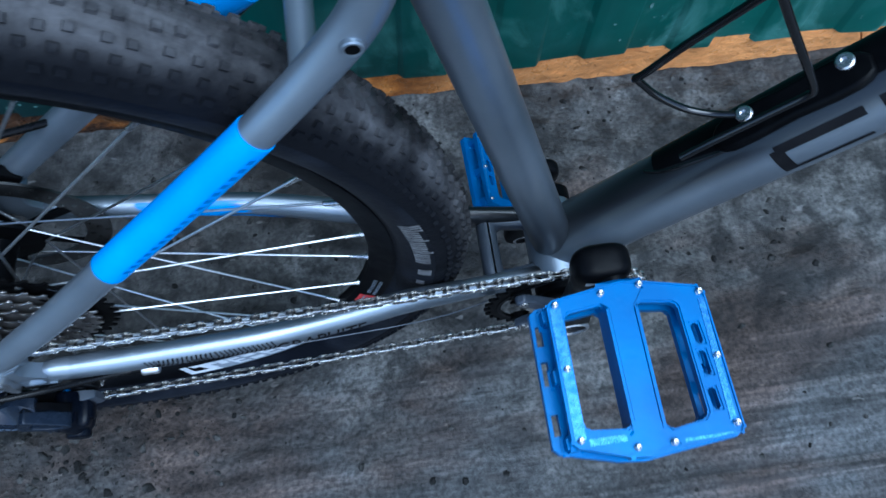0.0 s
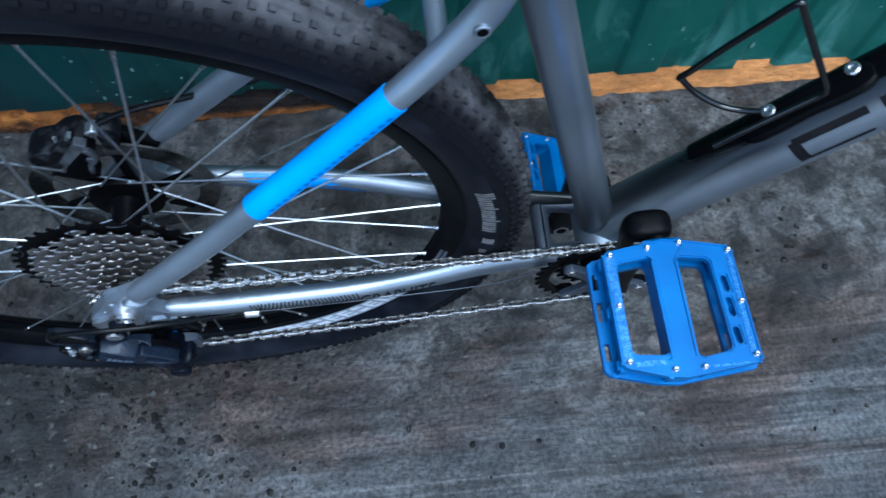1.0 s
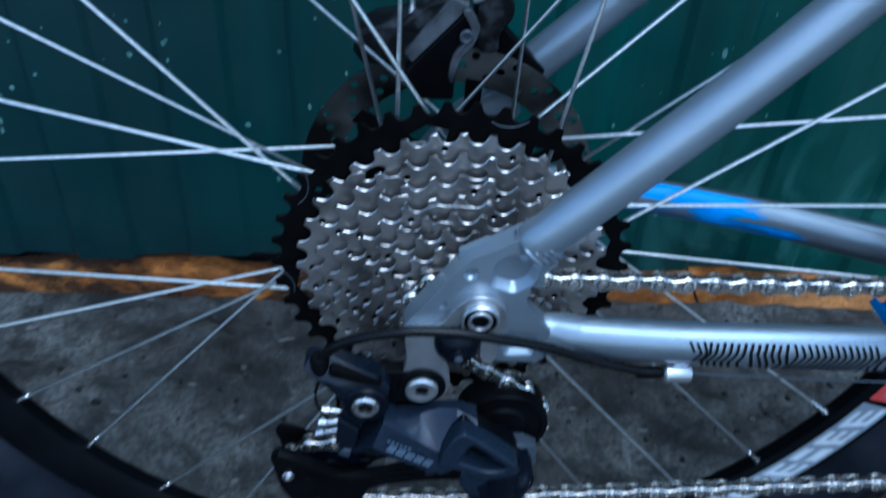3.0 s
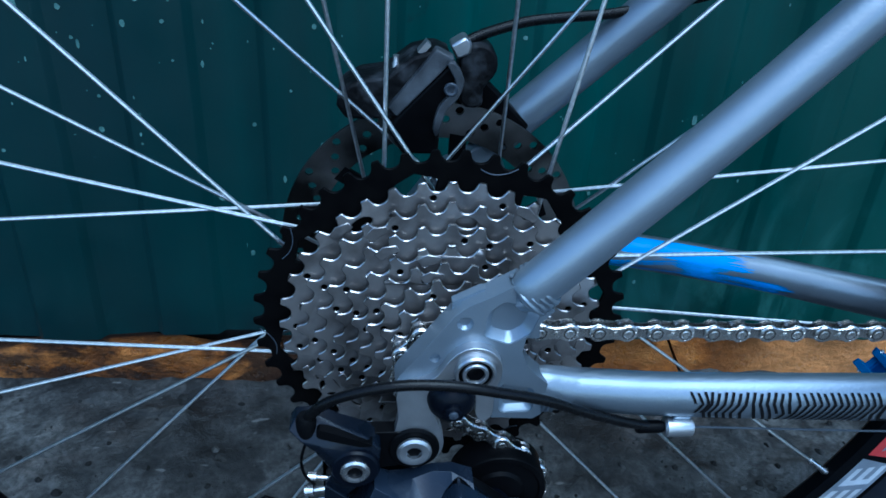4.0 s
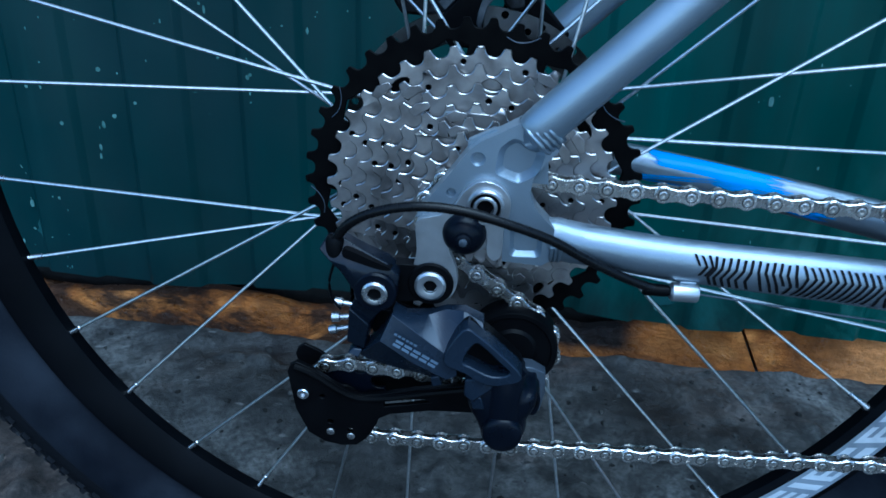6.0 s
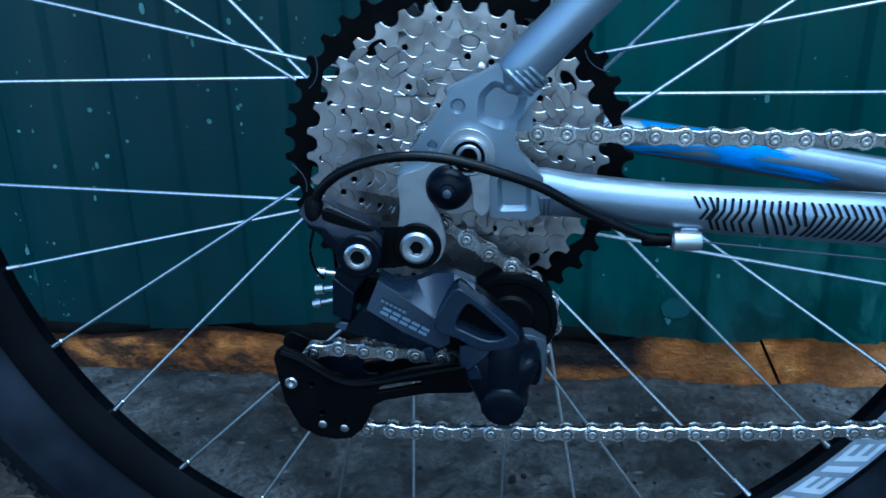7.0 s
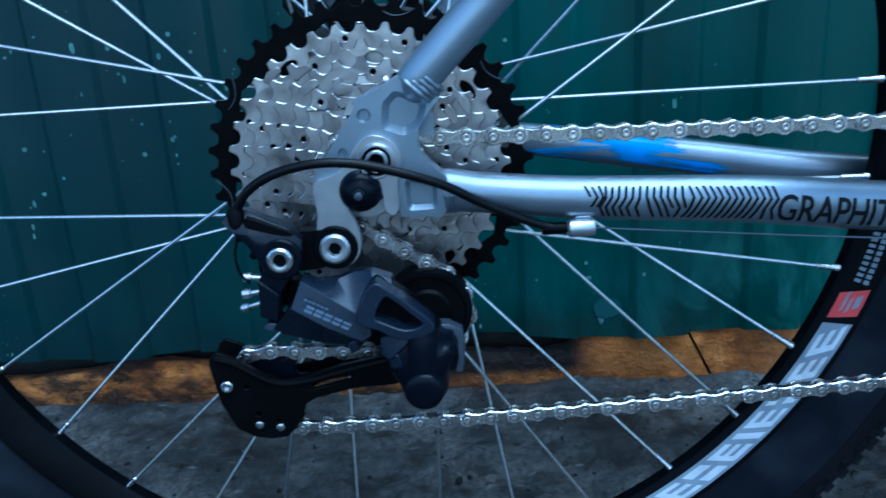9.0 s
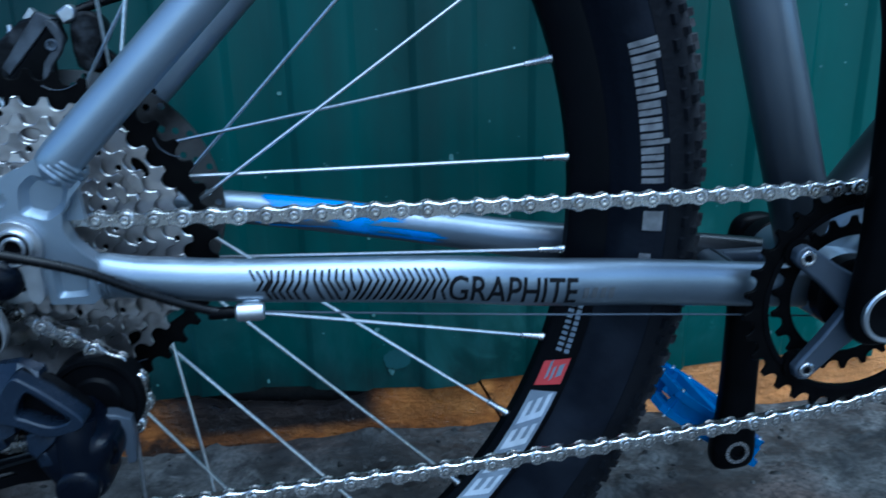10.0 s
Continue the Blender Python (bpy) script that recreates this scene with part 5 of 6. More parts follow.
bm = bmesh.new()
link_plate(bm, 4.3, 2.9, -3.1, -2.0)
link_plate(bm, 4.3, 2.9, 3.1, 2.0)
for cx in (-6.35, 6.35):
    lathe(bm, [(0.05, -3.12), (0.8, -3.14), (1.15, -3.24), (1.6, -3.24), (1.85, -3.1), (1.85, 3.15), (1.65, 3.36), (0.05, 3.36)], (cx, 0, 0), 14)
for cx, out in ((-6.35, 180), (6.35, 0)):
    for k in range(6):
        a = radians(out - 85 + 34 * k)
        stamp(bm, cx + 3.25 * math.cos(a), 3.25 * math.sin(a), a, 0.75, 0.34)
for k in range(3):
    stamp(bm, -0.95 + 0.95 * k, 0.0, radians(62), 1.9 - 0.3 * (k == 2), 0.3)
stamp(bm, -0.4, -1.05, radians(8), 1.6, 0.26)
mark = len(bm.faces)
for cx in (-6.35, 6.35):
    lathe(bm, [(2.3, -3.13), (2.75, -3.13), (2.75, -2.9), (2.3, -2.9)], (cx, 0, 0), 16, closed=True)
grime(bm, mark)
outer_me = mesh_of("outer_link", bm, CHAIN, False, 25, PIN)
bm = bmesh.new()
link_plate(bm, 4.1, 2.7, -1.95, -1.1)
link_plate(bm, 4.1, 2.7, 1.95, 1.1)
mark = len(bm.faces)
for cx in (-6.35, 6.35):
    lathe(bm, [(3.7, -1.15), (3.7, 1.15)], (cx, 0, 0), 14)
grime(bm, mark)
inner_me = mesh_of("inner_link", bm, CHAINB, False, 25, PIN)
chain = tagged(new("chain"), "grey steel bicycle chain over small rear cog")
chain.parent = bike
s0 = min((abs(along(s * 0.1)[0] - 38.0) + (500 if along(s * 0.1)[1] < 0 else 0), s * 0.1) for s in range(int(cum[-1] * 10)))[1]
for i in range(links):
    a, b = along(s0 + (i - 1) * pitch), along(s0 + i * pitch)
    pa, pb = Vector((a[0], chain_y(*a), a[1])), Vector((b[0], chain_y(*b), b[1]))
    d = (pb - pa).normalized()
    yv = Vector((0, 1, 0))
    zv = d.cross(yv).normalized()
    yv = zv.cross(d)
    m = Matrix((d, yv, zv)).transposed().to_4x4()
    c = (pa + pb) / 2
    shared("outer_link" if i % 2 == 0 else "inner_link", outer_me if i % 2 == 0 else inner_me, chain, at(*c) @ m)

# ---- rear derailleur ----
der = part("rear_derailleur", plate(bmesh.new(), rounded([(-46, -20), (-32, -18), (-14, -19), (-7, -27), (-14, -35), (-30, -38), (-44, -36), (-49, -27)], 4), -76, -69), BLACK, bike, "black and dark grey rear derailleur with long cage", bevel=1.2)
mv = [(-65.5, -10, -82), (-63, -6, -79), (-54, -5.5, -79), (-45.5, -10, -80), (-34.5, -14.5, -82), (-28.5, -20.5, -83), (-29.5, -30, -84), (-36, -39, -84), (-41.5, -46, -83), (-44, -61, -82), (-53, -59, -82), (-51.5, -40, -83), (-48, -31, -85), (-55.5, -20, -84), (-60, -14.5, -85), (-53, -15.5, -86), (-40, -19.5, -86), (-46.5, -23, -86.5)]
mf = [(0, 1, 2, 3, 4, 5, 16, 15, 14), (14, 15, 16, 17, 13), (16, 5, 6, 7, 12, 17), (12, 7, 8, 11), (8, 9, 10, 11), (13, 17, 12), (0, 14, 13)]
mount = part("mount_body", facets(bmesh.new(), mv, mf, list(range(14)), -72), DERDARK, der, "dark grey derailleur mount body", bevel=0.7)
part("mount_slot", plate(bmesh.new(), rounded([(-53, -8), (-42.5, -12), (-32, -16.5), (-37, -17.2), (-50, -13.5), (-54, -11.5)], 3), -84.6, -80), BLACK, der)
part("mount_lower_plate", facets(bmesh.new(), [(-51.5, -38.5, -85), (-42, -46.5, -85.5), (-44.5, -61, -84), (-53, -58, -83.5)], [(0, 1, 2, 3)], [0, 1, 2, 3], -82), DERDARK, der, bevel=0.6)
part("cable_entry", lathe(bmesh.new(), [(3.4, -3), (4.2, -2), (4.2, 6), (3.2, 8)], (-58.5, -80, -12), 20, "z"), BLACK, der)
part("pivot_boss", lathe(bmesh.new(), [(10, -80), (10, -86), (9.2, -87), (6, -87)], (-39, 0, -28.2), 32), PLASTIC, der)
socket_bolt("pivot_bolt", der, -39, -86.2, -28.2, 6.1, 2.4, STEEL, "bright steel pivot bolt", 0.52)
part("bolt_socket", lathe(bmesh.new(), [(3.1, 0), (3.1, -0.5), (0.05, -0.5)], (-39, -86.6, -28.2), 6), BLACK, der)
part("pivot_collar", lathe(bmesh.new(), [(10.5, -66), (10.8, -70), (10.8, -76.4), (10, -77), (7, -77)], (-14.4, 0, -27), 30), BLACK, der)
socket_bolt("pivot_bolt", der, -14.4, -76.8, -27, 7.4, 2.8, ALLOY, "alloy pivot bolt with hexagon socket", 0.45)
part("bolt_socket", lathe(bmesh.new(), [(3.2, 0), (3.2, -0.5), (0.05, -0.5)], (-14.4, -77.5, -27), 6), BLACK, der)
for x, z, r, tilt in ((-56, -38.5, 2.2, 0.1), (-57.5, -46.5, 2.4, -0.1), (-59, -53.5, 2.2, -0.25)):
    sc = lathe(bmesh.new(), [(r * 0.6, 8), (r * 0.6, 1), (r, 0.6), (r, -3), (r * 0.5, -3.4), (0.05, -3.4)], (0, 0, 0), 14, "x")
    bmesh.ops.transform(sc, matrix=Matrix.Translation((x, -80, z)) @ Matrix.Rotation(tilt, 4, "Y"), verts=sc.verts)
    part("limit_screw", sc, STEEL, der, "small bright adjusting screw")
part("loose_wire_end", tube(bmesh.new(), [(-58.5, -81, -16), (-61, -82, -26), (-60, -82, -35), (-56, -82, -41)], 0.7, 6, 4), BLACK, der)

# parallelogram: faceted outer link, inner link behind it
lv = [(-31, -39.5, -86), (-17, -48.5, -88.5), (-6, -56, -89.5), (1, -59.5, -90), (0.5, -67, -91.5), (-4, -69.5, -91.5), (-20.5, -61.5, -91.5), (-36, -51.5, -90.5),
      (2.5, -46, -88), (12, -46, -86), (11.5, -42.5, -82), (2, -38.5, -79), (-6, -39, -78), (-14.5, -42, -79), (-25, -43, -82),
      (-6.5, -79, -78), (-28, -75, -78), (-44, -69, -80), (-47.5, -64.5, -83)]
lf = [(0, 1, 2, 3, 4, 5, 6, 7), (0, 14, 13, 1), (1, 13, 12, 11, 8, 2), (2, 8, 3), (8, 11, 10, 9), (7, 6, 16, 17, 18), (6, 5, 15, 16), (5, 4, 15)]
part("outer_link", facets(bmesh.new(), lv, lf, [0, 7, 18, 17, 16, 15, 4, 3, 8, 9, 10, 11, 12, 13, 14], -73), DERGREY, der, "dark grey faceted link", bevel=0.5)
bm = bmesh.new()
d = Vector((0.886, 0, -0.464))
n = Vector((0.40, 0, 0.916))
for i in range(5):
    c = Vector((-30, -91.15, -52.8)) + d * (4.7 * i) + Vector((0, -0.045, 0)) * i * 4.7
    sl = d * 0.5
    for q in ([c, c + d * 3.9, c + d * 3.9 + n * 1.4, c + n * 1.4], [c + n * 2.1 + sl, c + n * 2.1 + sl + d * 3.9, c + sl + d * 3.9 + n * 3.5, c + sl + n * 3.5]):
        bm.faces.new([bm.verts.new(p + Vector((0, 0.18 * (p - c).dot(n), 0))) for p in q])
part("print_mark", bm, DERPRINT, der, "pale grey printed bars")
bm = bmesh.new()
for i in range(6):
    c = Vector((-29.5, -90.3, -47.6)) + d * (2.1 * i) + Vector((0, -0.08, 0)) * i
    bm.faces.new([bm.verts.new(p) for p in (c, c + d * 1.5, c + d * 1.5 + n * 1.2, c + n * 1.2)])
part("print_mark", bm, DERPRINT, der)
part("inner_link", plate(bmesh.new(), rounded([(-44, -48), (-30, -46), (14, -66), (22, -80), (10, -84), (-36, -66)], 3), -72, -62), BLACK, der, bevel=1.2)
part("link_foot", facets(bmesh.new(), [(-52.5, -63.5, -85), (-50, -61, -84), (-45.5, -61.5, -84), (-47, -65, -86)], [(0, 1, 2, 3)], [0, 1, 2, 3], -78), DERGREY, der, bevel=0.5)
part("link_stub", plate(bmesh.new(), [(-12, -73), (-8, -71.5), (-6, -77), (-11, -79)], -86, -76), DERGREY, der, bevel=0.8)

# knuckle frame with its window, and the clutch housing
kn = [(2.5, -40.8), (10, -43.2), (22, -52.8), (31, -61.8), (28, -66.5), (15, -68.5), (4.5, -63.2), (-6, -57.5)]
hole = [(8, -47.6), (12, -48.6), (20.5, -56.2), (25.5, -61.4), (17.5, -63.6), (7.5, -59.6), (3.4, -56.6)]
part("knuckle", plate(bmesh.new(), rounded(kn, 3), -94, -82, [rounded(hole, 3)], skew=lambda x, z: 0.10 * (z + 55)), DERGREY, der, "dark grey knuckle with a window", bevel=1.2)
part("knuckle_back", plate(bmesh.new(), rounded(kn, 3), -84.5, -76), BLACK, der, bevel=1)
part("knuckle_foot", facets(bmesh.new(), [(5, -68, -92), (13.5, -66, -93), (22, -64.5, -92), (17, -72, -94.5), (9, -79, -95), (4.5, -77, -92)], [(0, 1, 2, 3, 4, 5)], [0, 1, 2, 3, 4, 5], -80), DERGREY, der, bevel=0.8)
cl = rounded([(15, -68), (20.5, -63.5), (26, -62.5), (31, -67), (35, -73), (39.5, -75), (39.5, -83), (36, -91), (35.8, -100), (31, -105.5), (23.5, -106.5), (15, -105.5), (13.3, -100), (10.5, -93), (6.5, -84), (7, -76)], 3)
part("clutch_housing", puff(bmesh.new(), cl, [(-66, 0.94), (-69, 1.0), (-85, 1.0), (-89, 0.96), (-92, 0.86), (-93.5, 0.7), (-94, 0.5)]), PLASTIC, der, "black rounded clutch housing", angle=50)
part("clutch_hood", tube(bmesh.new(), [(24.5, -86, -66), (24.3, -88, -75), (24.2, -88.5, -85), (24.2, -88, -97)], 8.8, 24, 5, ref=(1, 0, 0)), PLASTIC, der, angle=50)
part("clutch_boss", lathe(bmesh.new(), [(9.6, -84), (9.7, -96), (9.2, -97.6), (8, -98.4), (5, -98.8), (0.05, -98.9)], (24.3, 0, -95.3), 36), PLASTIC, der, angle=50)
part("housing_facet", facets(bmesh.new(), [(6.2, -74.5, -93), (13, -76.5, -94.5), (15, -83, -94.5), (9.2, -84.5, -93)], [(0, 1, 2, 3)], [0, 1, 2, 3], -88), DERGREY, der, bevel=0.7)
part("housing_ear", plate(bmesh.new(), rounded([(33, -76), (38, -75.5), (41, -78), (41.5, -84), (39.5, -90), (34.5, -88)], 3), -86, -74), PLASTIC, der, bevel=1)
part("housing_screw", lathe(bmesh.new(), [(2.1, -85), (2.1, -86.8), (1.5, -87.2), (0.05, -87.2)], (38.8, 0, -82.2), 14), BLACK, der)
gb = [(29, -71, -73), (37, -71.5, -73), (44, -75.5, -71), (45, -86.5, -71), (43, -99.5, -70), (40, -99.5, -71), (39.5, -88, -74), (32, -79, -75)]
part("pulley_cover", facets(bmesh.new(), gb, [(0, 1, 2, 6, 7), (2, 3, 4, 5, 6)], list(range(8)), -65), COVERGREY, der, "grey cover over the guide pulley", bevel=0.9)

# cage plates
ct = [(-88, -90), (-86.5, -86), (-83, -83.5), (-75, -87), (-64.5, -94.5), (-56, -99.5), (-50.5, -101.5), (-39, -99.5), (-21, -94.5), (2.5, -90), (15, -86), (22, -92), (14, -104), (8, -106.5), (-13, -107.5), (-34, -112), (-40, -115.5), (-41, -119), (-43, -123), (-46.5, -129.5), (-52, -134.5), (-60, -135.5), (-69, -134), (-78, -128.5), (-84.5, -113.5)]
slot = [(-37, -104), (-26, -101.8), (-16, -100.6), (-13, -101.8), (-26, -105), (-37, -107.4)]
part("cage_plate", plate(bmesh.new(), ct, -67.5, -64.5, [slot, circle(-66, -120, 1.5, 10), circle(-55.5, -125, 1.6, 10), circle(-70, -104, 1.4, 10)]), BLACK, der, "black outer cage plate", bevel=0.8)
part("cage_plate", plate(bmesh.new(), ct[:-1], -50.5, -48.5), BLACK, der, bevel=0.6)
socket_bolt("pulley_bolt", der, -80, -67.2, -103, 3.2, 1.8, STEEL, "small steel bolt", 0.4)
for x, z in ((-66, -126.5), (-55, -128.5)):
    part("cage_rivet", lathe(bmesh.new(), [(2.2, -66.5), (2.2, -68), (1.4, -68.4), (0.05, -68.4)], (x, 0, z), 12), STEEL, der)
part("cage_rib", tube(bmesh.new(), [(-84, -67.5, -86.5), (-74, -68, -90), (-55, -68, -101.5), (-38, -68, -101.5), (-15, -68, -96), (8, -68, -91)], 1.8, 8, 4), BLACK, der)
for cx, cz, yy in ((25.5, -71.0, -57.0), (-60.5, -110.5, -57.5)):
    pts, rp = gear(11, 4, 0.3)
    bm = plate(bmesh.new(), [(cx + x, cz + z) for x, z in pts], yy - 1.2, yy + 1.2, [circle(cx, cz, 4, 14)])
    pu = part("pulley", bm, PLASTIC, der, "black toothed jockey pulley", bevel=0.3, segs=1)
    part("pulley_cap", lathe(bmesh.new(), [(9, -2.6), (9.5, -2), (9.5, 2), (9, 2.6)], (cx, yy, cz), 24), BLACK, pu)
part("guide_plate", lathe(bmesh.new(), [(22.4, -50), (22.4, -63.5), (21.6, -64.6), (19.4, -64.6), (18.6, -63.6), (12, -63.0), (10.5, -64.4), (0.05, -64.4)], (27.2, 0, -68.2), 56), BLACK, der, "black round pulley guard", angle=40)
socket_bolt("pulley_bolt", der, 25, -64.4, -68.5, 2.9, 1.8, PEDALBLUE, "small blue-grey pulley bolt", 0.4)

# ---- crankset ----
pts, rp = gear(32, 54, 0.1, 1.6)
bx, bz = 430.0, -51.0
bm = plate(bmesh.new(), [(bx + x, bz + z) for x, z in pts], -48.2, -45.8, [circle(bx, bz, 54.5, 64)])
crank = part("crankset", bm, COGBLACK, bike, "black crankset with toothed chainring and grey spider arms", bevel=0.4, segs=1)
pts2, rp2 = gear(22, 34, 0.2, 1.6)
bm = plate(bmesh.new(), [(bx + x, bz + z) for x, z in pts2], -41, -39, [circle(bx, bz, 35, 48)])
part("inner_chainring", bm, COGBLACK, crank, "small black inner chainring", bevel=0.4, segs=1)
part("ring_ledge", lathe(bmesh.new(), [(52.5, -46.2), (55.5, -46.2), (55.5, -48.8), (52.5, -48.8)], (bx, 0, bz), 72, closed=True), BLACK, crank)
for deg in (143, 229, 323, 49):
    a = radians(deg)
    ca, sa = math.cos(a), math.sin(a)
    q = [(bx + r * ca - w * sa, bz + r * sa + w * ca) for r, w in ((8, 10), (30, 6.8), (46, 6.2), (52, 5.5), (55, 0), (52, -5.5), (46, -6.2), (30, -6.8), (8, -10))]
    arm = part("spider_arm", plate(bmesh.new(), q, -57, -50, skew=lambda x, z: -0.08 * max(0, 40 - math.hypot(x - bx, z - bz))), COVERGREY, crank, "grey spider arm", bevel=1.4)
    part("tab", plate(bmesh.new(), circle(bx + 49 * ca, bz + 49 * sa, 8.5, 16), -50.5, -45.5), COGBLACK, crank)
    socket_bolt("ring_bolt", crank, bx + 48 * ca, -56.6, bz + 48 * sa, 4.4, 1.8, STEEL, "steel chainring bolt", 0.5)
    part("bolt_socket", lathe(bmesh.new(), [(2.2, 0), (2.2, -0.5), (0.05, -0.5)], (bx + 48 * ca, -57.1, bz + 48 * sa), 6), BLACK, crank)


def crank_arm(x0, z0, x1, z1, y0, y1, name, end=9.0):
    rows = []
    for t, w, th in ((-0.115, 3, 2), (-0.105, 10, 5.5), (-0.08, 15, 7.5), (-0.03, 17.5, 8.5), (0.04, 17, 8.5), (0.2, 14, 8), (0.5, 13, 8), (0.8, 14, 9), (0.92, 16.5, end), (1.0, 17.5, end), (1.05, 17, end), (1.085, 14.5, end * 0.85), (1.1, 9, end * 0.6), (1.104, 2, 1.5)):
        rows.append((x0 + (x1 - x0) * t, y0 + (y1 - y0) * t, z0 + (z1 - z0) * t, w, th))
    return part(name, Sweep(spl(rows, 3), (1, 0, 0), 0.62).build(bmesh.new(), 32), BLACK, crank, "black satin crank arm", angle=60)


crank_arm(430, -50, 416, 122, -66, -80, "crank_arm", 11.5)
crank_arm(430, -50, 437, -222, 66, 80, "crank_arm")
part("axle_ring", lathe(bmesh.new(), [(12.6, -73), (15.2, -73), (15.4, -75.6), (14.6, -76.4), (12.8, -76.2)], (430, 0, -50), 40, closed=True), ALLOY, crank, "bright ring on the crank axle")
part("axle_cap", lathe(bmesh.new(), [(12.4, -73), (12.4, -75), (5, -74.4), (0.05, -74.4)], (430, 0, -50), 30), BLACK, crank)
part("bearing_cup", lathe(bmesh.new(), [(20, -46), (22, -45), (22, -36), (20, -34)], (430, 0, -50), 36), BLACK, crank)
part("bearing_cup", lathe(bmesh.new(), [(20, 34), (22, 36), (22, 46), (20, 48)], (430, 0, -50), 36), BLACK, crank)
part("pedal_eye", lathe(bmesh.new(), [(6.5, 70), (9.5, 70), (9.5, 71), (6.5, 71)], (437, 0, -222), 28, closed=True), STEEL, crank, "steel pedal thread ring")
part("pedal_eye", lathe(bmesh.new(), [(6.3, 74), (6.3, 69.6), (4, 69.6), (3.6, 72), (0.05, 72)], (437, 0, -222), 20), BLACK, crank)
# thin pale line in place of the highlight on the arm's rim
part("crank_line", tube(bmesh.new(), [(404, -91.8, 126), (416, -92.2, 127.5), (428, -91.8, 126)], 0.7, 6, 3), GREYINK, crank)

# ---- pedals ----


def soft(bm, w, segs=2):
    """Rounds the sharp edges of a solid."""
    bm.normal_update()
    sharp = [e for e in bm.edges if len(e.link_faces) == 2 and e.calc_face_angle(0) > 0.6]
    bmesh.ops.bevel(bm, geom=sharp, offset=w, segments=segs, affect="EDGES", clamp_overlap=True)
    return bm


def serration(x0, x1, y0, y1, step=2.1, rise=0.8):
    """Diagonal ridges over a strip, cut off at its sides."""
    bm = flat(bmesh.new(), [(x0, y0), (x1, y0), (x1, y1), (x0, y1)], 0, 0.3)
    w, span = x1 - x0, y1 - y0
    for k in range(int((span + w) / step)):
        c = y0 - w + step * k
        a, b = max(0.0, (y0 - c) / w), min(1.0, (y1 - c - 0.9) / w)
        if b - a > 0.12:
            q = [(x0 + w * a, c + w * a), (x0 + w * b, c + w * b), (x0 + w * b, c + w * b + 0.9), (x0 + w * a, c + w * a + 0.9)]
            flat(bm, q, 0.25, rise)
    return bm


def build_pedal():
    grip = mat("blue_grip", (0.06, 0.24, 0.52), (0.01, 0.13, 0.40), 0.28, 0.5, 300)
    m0 = lambda name, bm, material=PEDALBLUE, angle=35: mesh_of(name, bm, material, False, angle)
    # two frame plates over one another, posts between them, and the wide middle body
    mid = [(-14, 42), (-12, 48.5), (0, 50.5), (12, 49), (13, 42), (7.5, 34), (7.5, -34), (15, -41), (12, -46), (-2, -48.5), (-14, -47.5), (-17, -41), (-11, -34), (-11, 34)]
    ped = new("pedal", m0("pedal", soft(flat(bmesh.new(), mid, -9.5, 9.5), 1.8)))
    ped.parent = bike
    tagged(ped, "bright blue flat metal platform pedal with steel pins")
    mm = 0.001
    put = lambda name, me, x=0, y=0, z=0, r=None, label="": shared(name, me, ped, Matrix.Translation((x * mm, y * mm, z * mm)) @ (r or Matrix()), label)
    top = [(-44.5, 40), (-41, 43), (-13, 47.5), (0, 49.5), (13, 48), (44, 41.5), (47.5, 37), (50, -40), (48, -43), (14, -47), (-2, -49), (-15, -47.5), (-42, -39.5), (-45, -36)]
    wl = [(-35.5, 32), (-33, 34.5), (-13, 37), (-9.8, 34), (-9.8, -29), (-13, -32.5), (-34, -30.5), (-36.5, -28)]
    wr = [(6.2, 33), (9, 36), (28, 33.5), (30.5, 31), (32.5, -30), (30, -33), (11, -36), (6.2, -31)]
    slots = [[(35, a), (39.5, a), (40.5, b), (36, b)] for a, b in ((20, 8), (4, -10), (-17, -29))]
    outer = [[(-50.5, a), (-46.5, a), (-46.5, b), (-50.5, b)] for a, b in ((33, 21), (12, -2), (-18, -30))]
    put("top_plate", m0("top_plate", soft(flat(bmesh.new(), top, 5.2, 10.6, [wl, wr, *slots]), 1.0)))
    low = [(x * (1.17 if x < 0 else 1.08), y * 1.01) for x, y in top]
    put("bottom_plate", m0("bottom_plate", soft(flat(bmesh.new(), low, -10.6, -5.2, [wl, wr, *slots, *outer]), 1.0)))
    for s in (-1, 1):
        for y0, y1 in ((31, 41), (-4, 6), (-40, -31)):
            post = [(s * 37.5, y0), (s * 46.5, y0), (s * 46.5, y1), (s * 37.5, y1)]
            put("rail_post", m0("rail_post", soft(flat(bmesh.new(), post, -6.0, 6.0), 1.4)))
        wall = [(s * 12, 41), (s * 12, 44), (s * 42, 39.5), (s * 42, 36.5)]
        put("end_wall", m0("end_wall", flat(bmesh.new(), wall, -6.0, 6.0)))
        wall = [(s * 12, -41), (s * 12, -44.5), (s * 42, -38.5), (s * 42, -36)]
        put("end_wall", m0("end_wall", flat(bmesh.new(), wall, -6.0, 6.0)))
        strip = (-43, -36.8, -35, 38) if s < 0 else (43, 46.6, -36, 34)
        put("grip_strip", m0("grip_strip", serration(*strip), grip), 0, 0, 10.6, None, "serrated pale blue grip strip")
    put("grip_strip", m0("grip_strip", serration(-35.5, -15, -39, -35.5, 1.9), grip), 0, 0, 10.6)
    put("grip_strip", m0("grip_strip", serration(16, 46, -43.5, -42, 1.9), grip), 0, 0, 10.6)
    pin = m0("pin", lathe(bmesh.new(), [(2.0, -1), (2.0, 0.6), (1.7, 1.0), (1.7, 3.0), (1.2, 3.3), (0.8, 3.2), (0.8, 1.6), (0.05, 1.6)], (0, 0, 0), 12, "z"), STEEL)
